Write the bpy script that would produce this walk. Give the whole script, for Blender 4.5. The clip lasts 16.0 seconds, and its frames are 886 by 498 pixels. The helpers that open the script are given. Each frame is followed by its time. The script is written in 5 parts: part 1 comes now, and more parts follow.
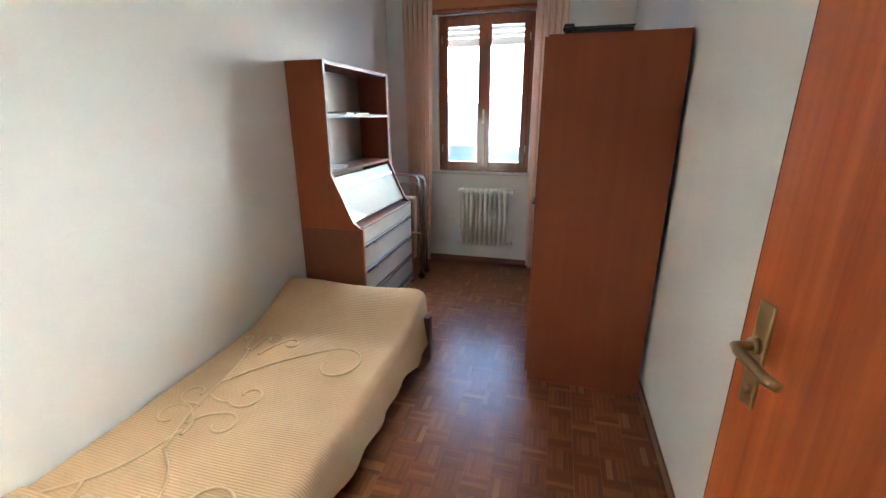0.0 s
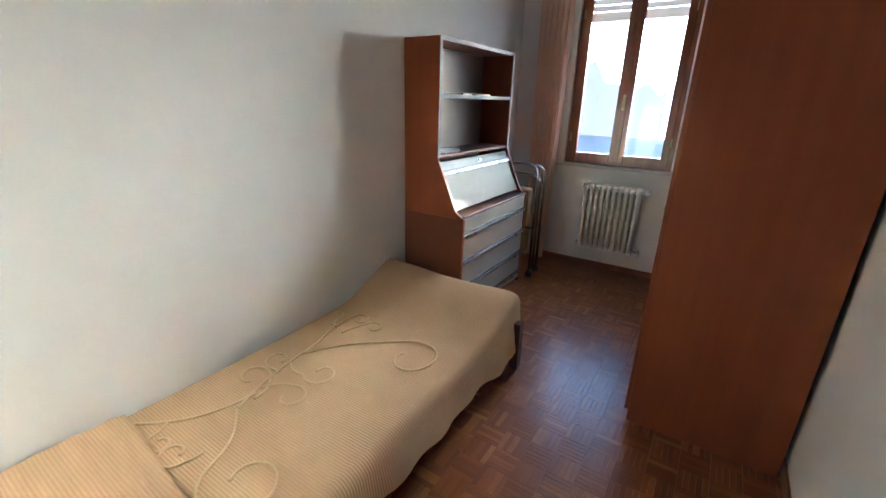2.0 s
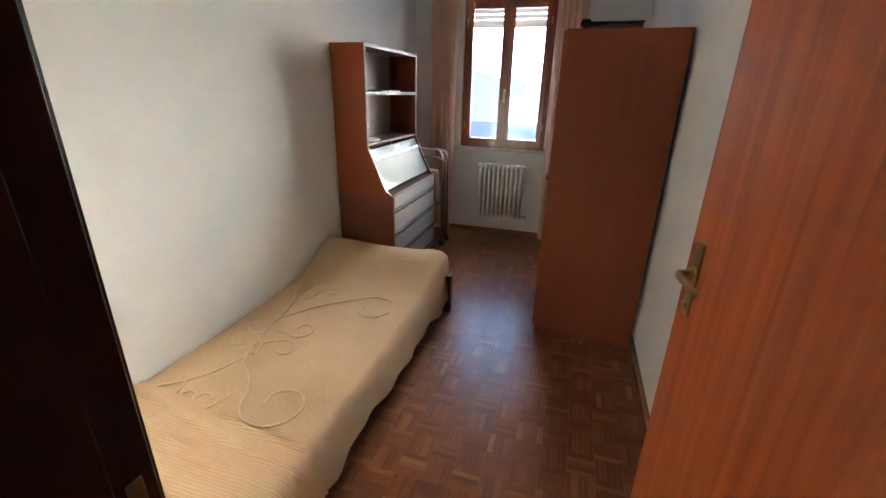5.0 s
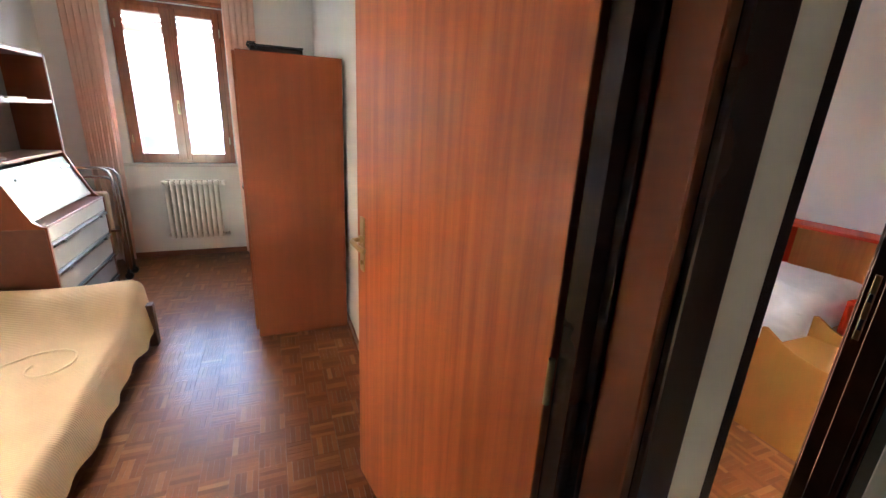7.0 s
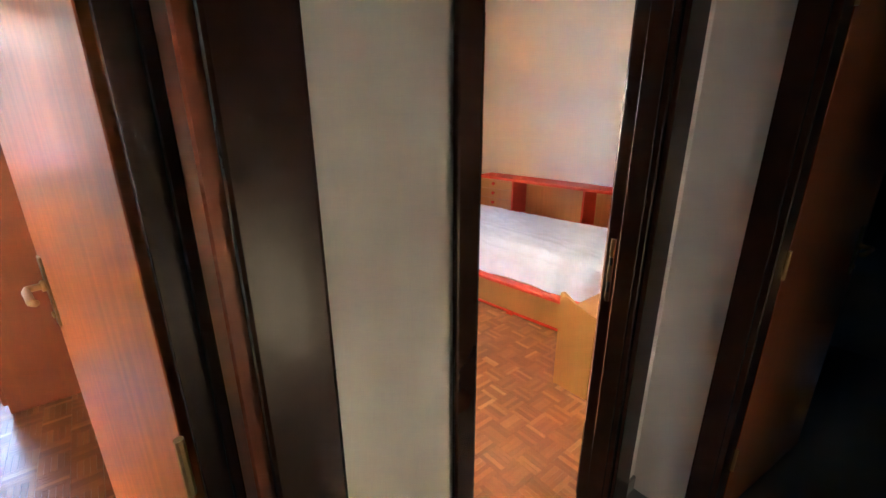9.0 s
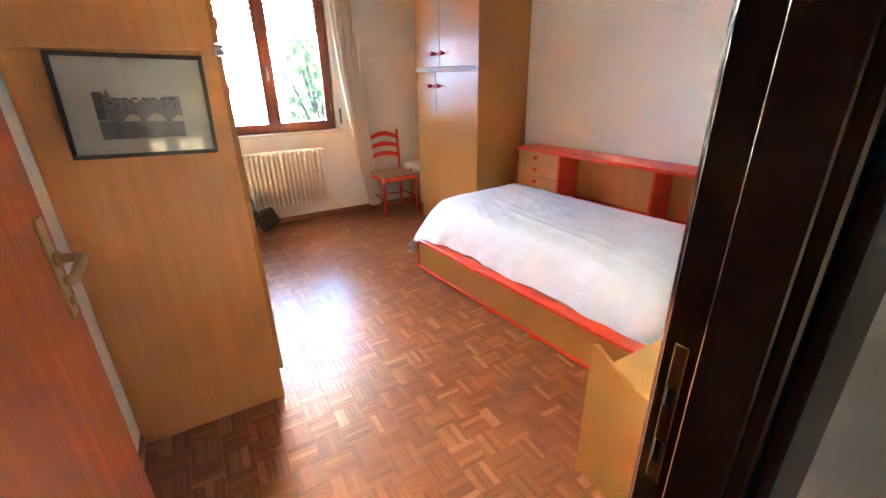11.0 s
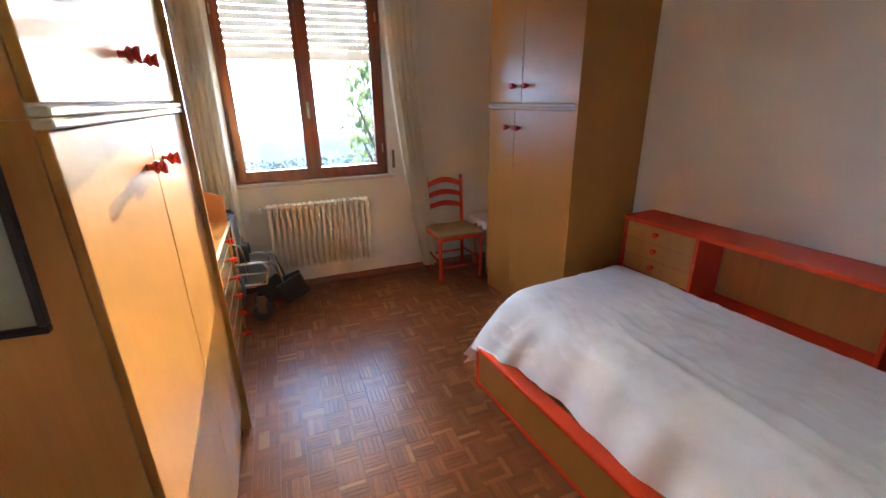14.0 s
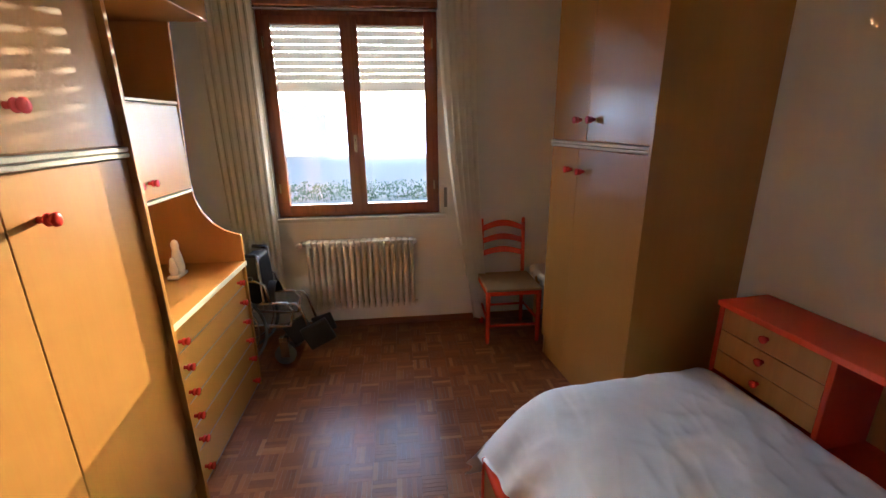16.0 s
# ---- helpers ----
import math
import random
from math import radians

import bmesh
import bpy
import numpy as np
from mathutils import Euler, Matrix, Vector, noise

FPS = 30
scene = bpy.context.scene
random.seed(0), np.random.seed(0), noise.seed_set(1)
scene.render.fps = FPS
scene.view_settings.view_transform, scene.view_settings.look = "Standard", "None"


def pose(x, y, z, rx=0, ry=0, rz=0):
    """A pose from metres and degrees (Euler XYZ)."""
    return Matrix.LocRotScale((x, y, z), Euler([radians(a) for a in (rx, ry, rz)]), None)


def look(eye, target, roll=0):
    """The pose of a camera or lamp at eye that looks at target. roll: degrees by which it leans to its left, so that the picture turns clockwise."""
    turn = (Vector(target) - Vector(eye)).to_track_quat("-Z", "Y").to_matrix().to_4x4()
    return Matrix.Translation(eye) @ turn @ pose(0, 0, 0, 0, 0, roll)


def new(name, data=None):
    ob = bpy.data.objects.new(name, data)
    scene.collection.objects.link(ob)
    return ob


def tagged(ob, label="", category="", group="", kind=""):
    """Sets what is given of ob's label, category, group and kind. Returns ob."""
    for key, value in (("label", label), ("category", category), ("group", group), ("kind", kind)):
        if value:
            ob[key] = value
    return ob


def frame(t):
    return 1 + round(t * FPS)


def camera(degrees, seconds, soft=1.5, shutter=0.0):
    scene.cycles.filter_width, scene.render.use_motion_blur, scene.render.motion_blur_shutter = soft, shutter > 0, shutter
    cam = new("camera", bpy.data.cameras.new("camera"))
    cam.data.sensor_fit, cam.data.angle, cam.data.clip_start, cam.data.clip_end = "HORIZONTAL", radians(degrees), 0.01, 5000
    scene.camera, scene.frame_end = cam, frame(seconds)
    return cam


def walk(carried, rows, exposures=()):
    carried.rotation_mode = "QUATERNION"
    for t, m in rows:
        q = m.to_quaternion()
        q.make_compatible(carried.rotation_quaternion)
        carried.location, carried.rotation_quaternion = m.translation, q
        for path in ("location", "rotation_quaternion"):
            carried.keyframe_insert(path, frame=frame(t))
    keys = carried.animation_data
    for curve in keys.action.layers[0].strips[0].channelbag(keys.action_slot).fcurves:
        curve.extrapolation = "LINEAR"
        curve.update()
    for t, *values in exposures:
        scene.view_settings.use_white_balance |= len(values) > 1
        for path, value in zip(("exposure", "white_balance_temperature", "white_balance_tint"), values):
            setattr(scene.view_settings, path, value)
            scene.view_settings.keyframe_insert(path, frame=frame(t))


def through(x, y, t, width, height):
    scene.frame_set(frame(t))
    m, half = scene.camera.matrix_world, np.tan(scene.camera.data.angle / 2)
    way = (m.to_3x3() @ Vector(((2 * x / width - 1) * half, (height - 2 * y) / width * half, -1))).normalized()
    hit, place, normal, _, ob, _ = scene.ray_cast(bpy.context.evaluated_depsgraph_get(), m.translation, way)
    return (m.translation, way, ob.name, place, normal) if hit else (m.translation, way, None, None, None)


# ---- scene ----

cam = camera(93.0, 16.0)

PATH = [
    (0, (1.746, 0.135, 1.527), (1.251, 1.978, 0.929), -0.2),
    (0.5, (1.764, 0.216, 1.504), (1.078, 1.992, 0.893), 0.3),
    (1, (1.778, 0.281, 1.511), (0.918, 1.97, 0.872), 0.7),
    (1.5, (1.789, 0.35, 1.508), (0.817, 1.974, 0.862), 1.1),
    (2, (1.806, 0.417, 1.511), (0.783, 2.002, 0.846), 1.5),
    (2.5, (1.819, 0.438, 1.501), (0.789, 2.014, 0.827), 1.6),
    (3, (1.797, 0.393, 1.486), (0.773, 1.969, 0.803), 1.7),
    (5.5, (1.775, -0.382, 1.589), (1.464, 1.468, 0.903), 1.7),
    (6, (1.833, -0.466, 1.594), (1.794, 1.423, 0.939), 2.4),
    (6.5, (1.803, -0.525, 1.583), (2.148, 1.345, 0.963), 2.9),
    (7, (1.833, -0.568, 1.581), (2.557, 1.197, 0.98), 3.0),
    (7.5, (1.853, -0.617, 1.592), (2.854, 1.009, 0.997), 2.2),
    (8, (1.91, -0.713, 1.606), (3.143, 0.735, 0.99), 0.2),
    (10.5, (2.996, -0.263, 1.508), (4.018, 1.312, 0.82), -1.4),
    (11, (3.123, -0.151, 1.487), (4.048, 1.451, 0.727), -1.1),
    (11.5, (3.215, 0.031, 1.488), (4.092, 1.646, 0.7), -0.9),
    (12, (3.3, 0.23, 1.515), (4.161, 1.85, 0.718), -0.7),
    (12.5, (3.382, 0.408, 1.53), (4.24, 2.032, 0.736), -0.6),
    (13, (3.453, 0.554, 1.548), (4.305, 2.194, 0.782), -0.5),
    (13.5, (3.525, 0.682, 1.57), (4.294, 2.376, 0.836), -0.9),
    (14, (3.623, 0.853, 1.613), (4.298, 2.61, 0.937), -0.9),
    (14.5, (3.76, 0.966, 1.624), (4.353, 2.766, 0.983), -0.7),
    (15, (3.939, 1.038, 1.638), (4.356, 2.894, 1.02), -1.1),
    (15.5, (4.075, 1.121, 1.654), (4.365, 3.007, 1.053), -0.9),
    (16, (4.226, 1.25, 1.675), (4.425, 3.156, 1.103), -0.7),
]

EXPOSURES = [(0.0, 2.8, 4350, 8), (2.5, 2.25, 4350, 8), (5.5, 2.35, 4550, 10), (6.0, 2.9, 4550, 10), (7.0, 3.45, 4600, 10), (8.0, 4.0, 4700, 10), (10.5, 4.15, 4600, 9), (11.5, 4.1, 4600, 9), (12.5, 3.65, 4650, 8), (14.0, 2.95, 4750, 8), (16.0, 2.4, 4950, 8)]
walk(cam, [(t, look(eye, target, roll)) for t, eye, target, roll in PATH], EXPOSURES)

# ---------------------------------------------------------------- light
SUN_AZ, SUN_EL = 8.0, 8.4          # degrees from +y towards +x, and above the horizon
world = bpy.data.worlds.new("sky")
scene.world = world
world.use_nodes = True
wn = world.node_tree.nodes
sky = wn.new("ShaderNodeTexSky")
sky.sky_type = "NISHITA"
sky.sun_disc = False
sky.sun_elevation, sky.sun_rotation = radians(SUN_EL), radians(SUN_AZ)
sky.air_density, sky.dust_density = 0.6, 2.0
world.node_tree.links.new(sky.outputs[0], wn["Background"].inputs[0])
wn["Background"].inputs[1].default_value = 0.15
sun = new("sun", bpy.data.lights.new("sun", "SUN"))
sun.data.energy, sun.data.angle, sun.data.color = 5.0, radians(0.35), (1.0, 0.77, 0.42)
sd = Vector((math.sin(radians(SUN_AZ)) * math.cos(radians(SUN_EL)), math.cos(radians(SUN_AZ)) * math.cos(radians(SUN_EL)), math.sin(radians(SUN_EL))))
sun.matrix_world = look(sd * 30, (0, 0, 0))



def sky_light(x, y, z, w, h, watts, aim):
    """Stands in for the upper sky that each window faces."""
    lamp = new("sky_light", bpy.data.lights.new("sky_light", "AREA"))
    lamp.data.shape, lamp.data.size, lamp.data.size_y = "RECTANGLE", w, h
    lamp.data.energy, lamp.data.color = watts, (0.80, 0.90, 1.0)
    lamp.matrix_world = look((x, y, z), aim)
    return lamp


sky_light(0.6, 7.2, 3.7, 4.0, 2.4, 34, (1.0, 4.6, 1.7))
sky_light(3.5, 7.4, 3.5, 4.2, 2.4, 42, (4.0, 4.7, 1.6))

# ---------------------------------------------------------------- mesh tools


def box_into(bm, x0, x1, y0, y1, z0, z1, bev=0.0, seg=1):
    made = bmesh.ops.create_cube(bm, size=1.0, matrix=Matrix.Translation(((x0 + x1) / 2, (y0 + y1) / 2, (z0 + z1) / 2)) @ Matrix.Diagonal((abs(x1 - x0), abs(y1 - y0), abs(z1 - z0), 1)))
    if bev:
        edges = {e for v in made["verts"] for e in v.link_edges}
        bmesh.ops.bevel(bm, geom=list(edges), offset=bev, segments=seg, affect="EDGES", profile=0.5)
    return bm


def box(x0, x1, y0, y1, z0, z1, bev=0.0, seg=1):
    return box_into(bmesh.new(), x0, x1, y0, y1, z0, z1, bev, seg)


def boxes(rows, bev=0.0, seg=1):
    bm = bmesh.new()
    for r in rows:
        box_into(bm, *r, bev, seg)
    return bm


def rod_into(bm, p, q, r, seg=10, r2=None):
    p, q = Vector(p), Vector(q)
    m = Matrix.Translation((p + q) / 2) @ (q - p).to_track_quat("Z", "Y").to_matrix().to_4x4()
    bmesh.ops.create_cone(bm, cap_ends=True, segments=seg, radius1=r, radius2=r if r2 is None else r2, depth=(q - p).length, matrix=m)
    return bm


def rod(p, q, r, seg=10, r2=None):
    return rod_into(bmesh.new(), p, q, r, seg, r2)


def tube(points, r, seg=8, closed=False):
    """A round tube along a line of points."""
    bm = bmesh.new()
    pts = [Vector(p) for p in points]
    n, rings = len(pts), []
    side = None
    for i, p in enumerate(pts):
        a = pts[(i - 1) % n] if closed or i else pts[i]
        b = pts[(i + 1) % n] if closed or i < n - 1 else pts[i]
        d = (b - a).normalized()
        if side is None:
            side = d.orthogonal().normalized()
        side = (side - d * side.dot(d)).normalized()
        up = d.cross(side)
        rings.append([bm.verts.new(p + (side * math.cos(2 * math.pi * k / seg) + up * math.sin(2 * math.pi * k / seg)) * r) for k in range(seg)])
    for i in range(n if closed else n - 1):
        a, b = rings[i], rings[(i + 1) % n]
        for k in range(seg):
            bm.faces.new((a[k], a[(k + 1) % seg], b[(k + 1) % seg], b[k]))
    if not closed:
        bm.faces.new(rings[0][::-1])
        bm.faces.new(rings[-1])
    return bm


def lathe(profile, seg=16):
    """A turned shape about z from (radius, height) pairs."""
    bm = bmesh.new()
    rings = [[bm.verts.new((r * math.cos(2 * math.pi * k / seg), r * math.sin(2 * math.pi * k / seg), z)) for k in range(seg)] for r, z in profile]
    for a, b in zip(rings, rings[1:]):
        for k in range(seg):
            bm.faces.new((a[k], a[(k + 1) % seg], b[(k + 1) % seg], b[k]))
    bm.faces.new(rings[0][::-1])
    bm.faces.new(rings[-1])
    return bm


def plate(outline, axis, a, b, bev=0.0):
    """A board: an outline of (u, v) pairs, thick from a to b along the axis ('x': u is y, v is z; 'y': u is x, v is z; 'z': u is x, v is y)."""
    put = {"x": lambda u, v, w: (w, u, v), "y": lambda u, v, w: (u, w, v), "z": lambda u, v, w: (u, v, w)}[axis]
    bm = bmesh.new()
    lo = [bm.verts.new(put(u, v, a)) for u, v in outline]
    hi = [bm.verts.new(put(u, v, b)) for u, v in outline]
    n = len(outline)
    bm.faces.new(lo[::-1])
    bm.faces.new(hi)
    for i in range(n):
        bm.faces.new((lo[i], lo[(i + 1) % n], hi[(i + 1) % n], hi[i]))
    bmesh.ops.recalc_face_normals(bm, faces=bm.faces)
    if bev:
        bmesh.ops.bevel(bm, geom=list(bm.edges), offset=bev, segments=1, affect="EDGES")
    return bm


def sheet(nu, nv, f):
    """A surface from f(u, v), u and v from 0 to 1."""
    bm = bmesh.new()
    g = [[bm.verts.new(f(i / nu, j / nv)) for j in range(nv + 1)] for i in range(nu + 1)]
    for i in range(nu):
        for j in range(nv):
            bm.faces.new((g[i][j], g[i + 1][j], g[i + 1][j + 1], g[i][j + 1]))
    return bm


def turned(bm, m):
    bmesh.ops.transform(bm, matrix=m, verts=bm.verts)
    return bm


def mesh_of(name, bm, material, smooth=False):
    me = bpy.data.meshes.new(name)
    bmesh.ops.recalc_face_normals(bm, faces=bm.faces)
    bm.to_mesh(me)
    bm.free()
    me.materials.append(material)
    if smooth:
        me.shade_smooth()
    return me


def part(name, bm, material, parent, label="", smooth=False, at=None):
    ob = new(name, mesh_of(name, bm, material, smooth))
    ob.parent = parent
    if at is not None:
        ob.matrix_basis = at
    return tagged(ob, label)


def thing(name, label, category, m=None, group=""):
    ob = new(name)
    ob.empty_display_size = 0.1
    if m is not None:
        ob.matrix_basis = m
    return tagged(ob, label, category, group)


def solid(name, bm, material, label="", category="", kind="", group="", smooth=False):
    return tagged(new(name, mesh_of(name, bm, material, smooth)), label, category, group, kind)


# ---------------------------------------------------------------- materials


def material(name, colour, rough=0.5, metal=0.0):
    m = bpy.data.materials.new(name)
    m.use_nodes = True
    b = m.node_tree.nodes["Principled BSDF"]
    b.inputs["Base Color"].default_value = (*colour, 1)
    b.inputs["Roughness"].default_value = rough
    b.inputs["Metallic"].default_value = metal
    return m


def node(m, kind, **values):
    n = m.node_tree.nodes.new(kind)
    for k, v in values.items():
        n.inputs[k.replace("_", " ")].default_value = v
    return n


def wire(m, a, b):
    m.node_tree.links.new(a, b)


def mapping(m, scale, rot=(0, 0, 0)):
    co = node(m, "ShaderNodeTexCoord")
    mp = node(m, "ShaderNodeMapping")
    mp.inputs["Scale"].default_value = scale
    mp.inputs["Rotation"].default_value = rot
    wire(m, co.outputs["Object"], mp.inputs["Vector"])
    return mp.outputs["Vector"]


def ramp(m, fac, stops):
    r = node(m, "ShaderNodeValToRGB")
    el = r.color_ramp.elements
    while len(el) < len(stops):
        el.new(0.5)
    for e, (p, c) in zip(el, stops):
        e.position, e.color = p, (*c, 1)
    wire(m, fac, r.inputs["Fac"])
    return r.outputs["Color"]


def bump(m, height, strength, distance=0.01):
    b = node(m, "ShaderNodeBump", Strength=strength, Distance=distance)
    wire(m, height, b.inputs["Height"])
    wire(m, b.outputs["Normal"], m.node_tree.nodes["Principled BSDF"].inputs["Normal"])


def mixed(m, fac, a, b, blend="MIX"):
    x = node(m, "ShaderNodeMix")
    x.data_type, x.blend_type = "RGBA", blend
    if isinstance(fac, float):
        x.inputs["Factor"].default_value = fac
    else:
        wire(m, fac, x.inputs["Factor"])
    for sock, v in ((x.inputs[6], a), (x.inputs[7], b)):
        if isinstance(v, tuple):
            sock.default_value = (*v, 1)
        else:
            wire(m, v, sock)
    return x.outputs[2]


def plaster(name, colour, rough=0.75):
    m = material(name, colour, rough)
    v = mapping(m, (1, 1, 1))
    big = node(m, "ShaderNodeTexNoise", Scale=1.3, Detail=3.0)
    fine = node(m, "ShaderNodeTexNoise", Scale=160.0, Detail=3.0)
    mid = node(m, "ShaderNodeTexNoise", Scale=9.0, Detail=4.0)
    for n in (big, fine, mid):
        wire(m, v, n.inputs["Vector"])
    c = ramp(m, big.outputs["Fac"], [(0.3, tuple(x * 0.94 for x in colour)), (0.7, colour)])
    wire(m, mixed(m, 0.06, c, mid.outputs["Color"], "MULTIPLY"), m.node_tree.nodes["Principled BSDF"].inputs["Base Color"])
    bump(m, fine.outputs["Fac"], 0.12, 0.002)
    return m


def wood(name, light, dark, axis="z", scale=1.0, rough=0.35, stripe=0.5, coat=0.0):
    """Veneer whose grain runs along the axis."""
    m = material(name, light, rough)
    long, thin = 0.9 * scale, 26.0 * scale
    sc = {"x": (long, thin, thin), "y": (thin, long, thin), "z": (thin, thin, long)}[axis]
    v = mapping(m, sc)
    grain = node(m, "ShaderNodeTexNoise", Scale=1.0, Detail=6.0, Roughness=0.6, Distortion=0.25)
    wire(m, v, grain.inputs["Vector"])
    fine = node(m, "ShaderNodeTexNoise", Scale=7.0, Detail=4.0)
    wire(m, v, fine.inputs["Vector"])
    v2 = mapping(m, (1.7, 1.7, 0.7))
    broad = node(m, "ShaderNodeTexNoise", Scale=1.4, Detail=2.0)
    wire(m, v2, broad.inputs["Vector"])
    c = ramp(m, grain.outputs["Fac"], [(0.5 - 0.25 / (stripe + 0.5), dark), (0.5 + 0.22 / (stripe + 0.5), light)])
    c = mixed(m, 0.09, c, fine.outputs["Color"], "SOFT_LIGHT")
    c = mixed(m, 0.3, c, ramp(m, broad.outputs["Fac"], [(0.3, (0.72, 0.70, 0.68)), (0.7, (1, 1, 1))]), "MULTIPLY")
    b = m.node_tree.nodes["Principled BSDF"]
    wire(m, c, b.inputs["Base Color"])
    b.inputs["Coat Weight"].default_value, b.inputs["Coat Roughness"].default_value = coat, 0.12
    bump(m, fine.outputs["Fac"], 0.03, 0.002)
    return m


def painted(name, colour, rough=0.35, wear=0.1):
    m = material(name, colour, rough)
    v = mapping(m, (1, 1, 1))
    n = node(m, "ShaderNodeTexNoise", Scale=14.0, Detail=5.0)
    wire(m, v, n.inputs["Vector"])
    wire(m, ramp(m, n.outputs["Fac"], [(0.3, tuple(c * (1 - wear) for c in colour)), (0.7, colour)]), m.node_tree.nodes["Principled BSDF"].inputs["Base Color"])
    f = node(m, "ShaderNodeTexNoise", Scale=120.0, Detail=2.0)
    wire(m, v, f.inputs["Vector"])
    bump(m, f.outputs["Fac"], 0.05, 0.001)
    return m


def cloth(name, colour, weave=350.0, rough=0.9, crease=0.0, through=0.0, rib=None):
    m = material(name, colour, rough)
    v = mapping(m, (1, 1, 1))
    b = m.node_tree.nodes["Principled BSDF"]
    big = node(m, "ShaderNodeTexNoise", Scale=5.0, Detail=6.0, Roughness=0.6)
    fine = node(m, "ShaderNodeTexNoise", Scale=weave, Detail=2.0)
    wire(m, v, big.inputs["Vector"])
    wire(m, v, fine.inputs["Vector"])
    c = ramp(m, big.outputs["Fac"], [(0.3, tuple(x * 0.86 for x in colour)), (0.7, colour)])
    h = fine.outputs["Fac"]
    if rib:
        w = node(m, "ShaderNodeTexWave", Scale=rib, Distortion=0.15, Detail=1.0)
        w.inputs["Detail Scale"].default_value = 3.0
        w.bands_direction = "Y"
        wire(m, v, w.inputs["Vector"])
        c = mixed(m, w.outputs["Fac"], mixed(m, 0.6, c, tuple(x * 0.72 for x in colour)), c)
        add = node(m, "ShaderNodeMath")
        add.operation = "MULTIPLY_ADD"
        add.inputs[1].default_value = 0.15
        wire(m, fine.outputs["Fac"], add.inputs[0])
        wire(m, w.outputs["Fac"], add.inputs[2])
        bump(m, add.outputs[0], 0.5, 0.004)
    elif crease:
        add = node(m, "ShaderNodeMath")
        add.operation = "MULTIPLY_ADD"
        add.inputs[1].default_value = 0.05
        wire(m, fine.outputs["Fac"], add.inputs[0])
        wire(m, big.outputs["Fac"], add.inputs[2])
        bump(m, add.outputs[0], crease, 0.03)
    else:
        bump(m, h, 0.2, 0.002)
    wire(m, c, b.inputs["Base Color"])
    if through:
        tr = node(m, "ShaderNodeBsdfTranslucent")
        tr.inputs["Color"].default_value = (*colour, 1)
        mx = node(m, "ShaderNodeMixShader", Fac=through)
        out = m.node_tree.nodes["Material Output"]
        wire(m, b.outputs[0], mx.inputs[1])
        wire(m, tr.outputs[0], mx.inputs[2])
        wire(m, mx.outputs[0], out.inputs["Surface"])
    return m


def parquet(name, single):
    """Oiled hardwood fingers, each of its own tone."""
    m = material(name, (0.3, 0.13, 0.05), 0.28)
    b = m.node_tree.nodes["Principled BSDF"]
    if single:
        pick = node(m, "ShaderNodeObjectInfo").outputs["Random"]
    else:
        pick = node(m, "ShaderNodeNewGeometry").outputs["Random Per Island"]
    tone = ramp(m, pick, [(0.0, (0.165, 0.048, 0.0105)), (0.4, (0.20, 0.061, 0.014)), (0.8, (0.24, 0.079, 0.0185)), (0.95, (0.29, 0.108, 0.029)), (1.0, (0.36, 0.155, 0.052))])
    co = node(m, "ShaderNodeNewGeometry")
    mp = node(m, "ShaderNodeMapping")
    wire(m, co.outputs["Position"], mp.inputs["Vector"])
    g = node(m, "ShaderNodeTexNoise", Scale=38.0, Detail=6.0, Roughness=0.65)
    fine = node(m, "ShaderNodeTexNoise", Scale=260.0, Detail=2.0)
    for n in (g, fine):
        wire(m, mp.outputs[0], n.inputs["Vector"])
    c = mixed(m, 0.35, tone, ramp(m, g.outputs["Fac"], [(0.3, (0.62, 0.55, 0.5)), (0.65, (1, 1, 1))]), "MULTIPLY")
    wire(m, c, b.inputs["Base Color"])
    b.inputs["Specular IOR Level"].default_value = 0.33
    ripple = node(m, "ShaderNodeTexNoise", Scale=22.0, Detail=2.0)
    wire(m, mp.outputs[0], ripple.inputs["Vector"])
    both = node(m, "ShaderNodeMath")
    both.operation = "MULTIPLY_ADD"
    both.inputs[1].default_value = 0.12
    wire(m, fine.outputs["Fac"], both.inputs[0])
    wire(m, ripple.outputs["Fac"], both.inputs[2])
    bump(m, both.outputs[0], 0.06, 0.004)
    return m


def glass(name, rough=0.0):
    m = material(name, (1, 1, 1), rough)
    b = m.node_tree.nodes["Principled BSDF"]
    b.inputs["Transmission Weight"].default_value = 1.0
    b.inputs["IOR"].default_value = 1.45
    return m


M_wall = plaster("white_plaster", (0.80, 0.785, 0.75))
# Darker tone for an unseen wall, added to dim bounced light.
M_bounce_cut = plaster("bounce_cutting_plaster", (0.34, 0.27, 0.20))
M_ceil = plaster("ceiling_paint", (0.82, 0.81, 0.79))
M_door = wood("door_veneer", (0.47, 0.112, 0.013), (0.31, 0.060, 0.007), "z", 1.15, 0.36, 0.9, 0.10)
M_door.node_tree.nodes["Principled BSDF"].inputs["Specular IOR Level"].default_value = 0.35
M_frame = painted("dark_frame_wood", (0.036, 0.0135, 0.0075), 0.27, 0.25)
M_frame.node_tree.nodes["Principled BSDF"].inputs["Specular IOR Level"].default_value = 0.3
M_mahog = wood("mahogany_veneer", (0.215, 0.054, 0.0115), (0.175, 0.042, 0.009), "z", 0.8, 0.40, 0.3)
M_mahog.node_tree.nodes["Principled BSDF"].inputs["Specular IOR Level"].default_value = 0.25
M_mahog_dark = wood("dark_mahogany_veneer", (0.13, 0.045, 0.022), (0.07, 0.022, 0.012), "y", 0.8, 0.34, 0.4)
M_mahog_low = wood("lower_mahogany_veneer", (0.135, 0.036, 0.009), (0.105, 0.026, 0.006), "y", 0.8, 0.34, 0.4)
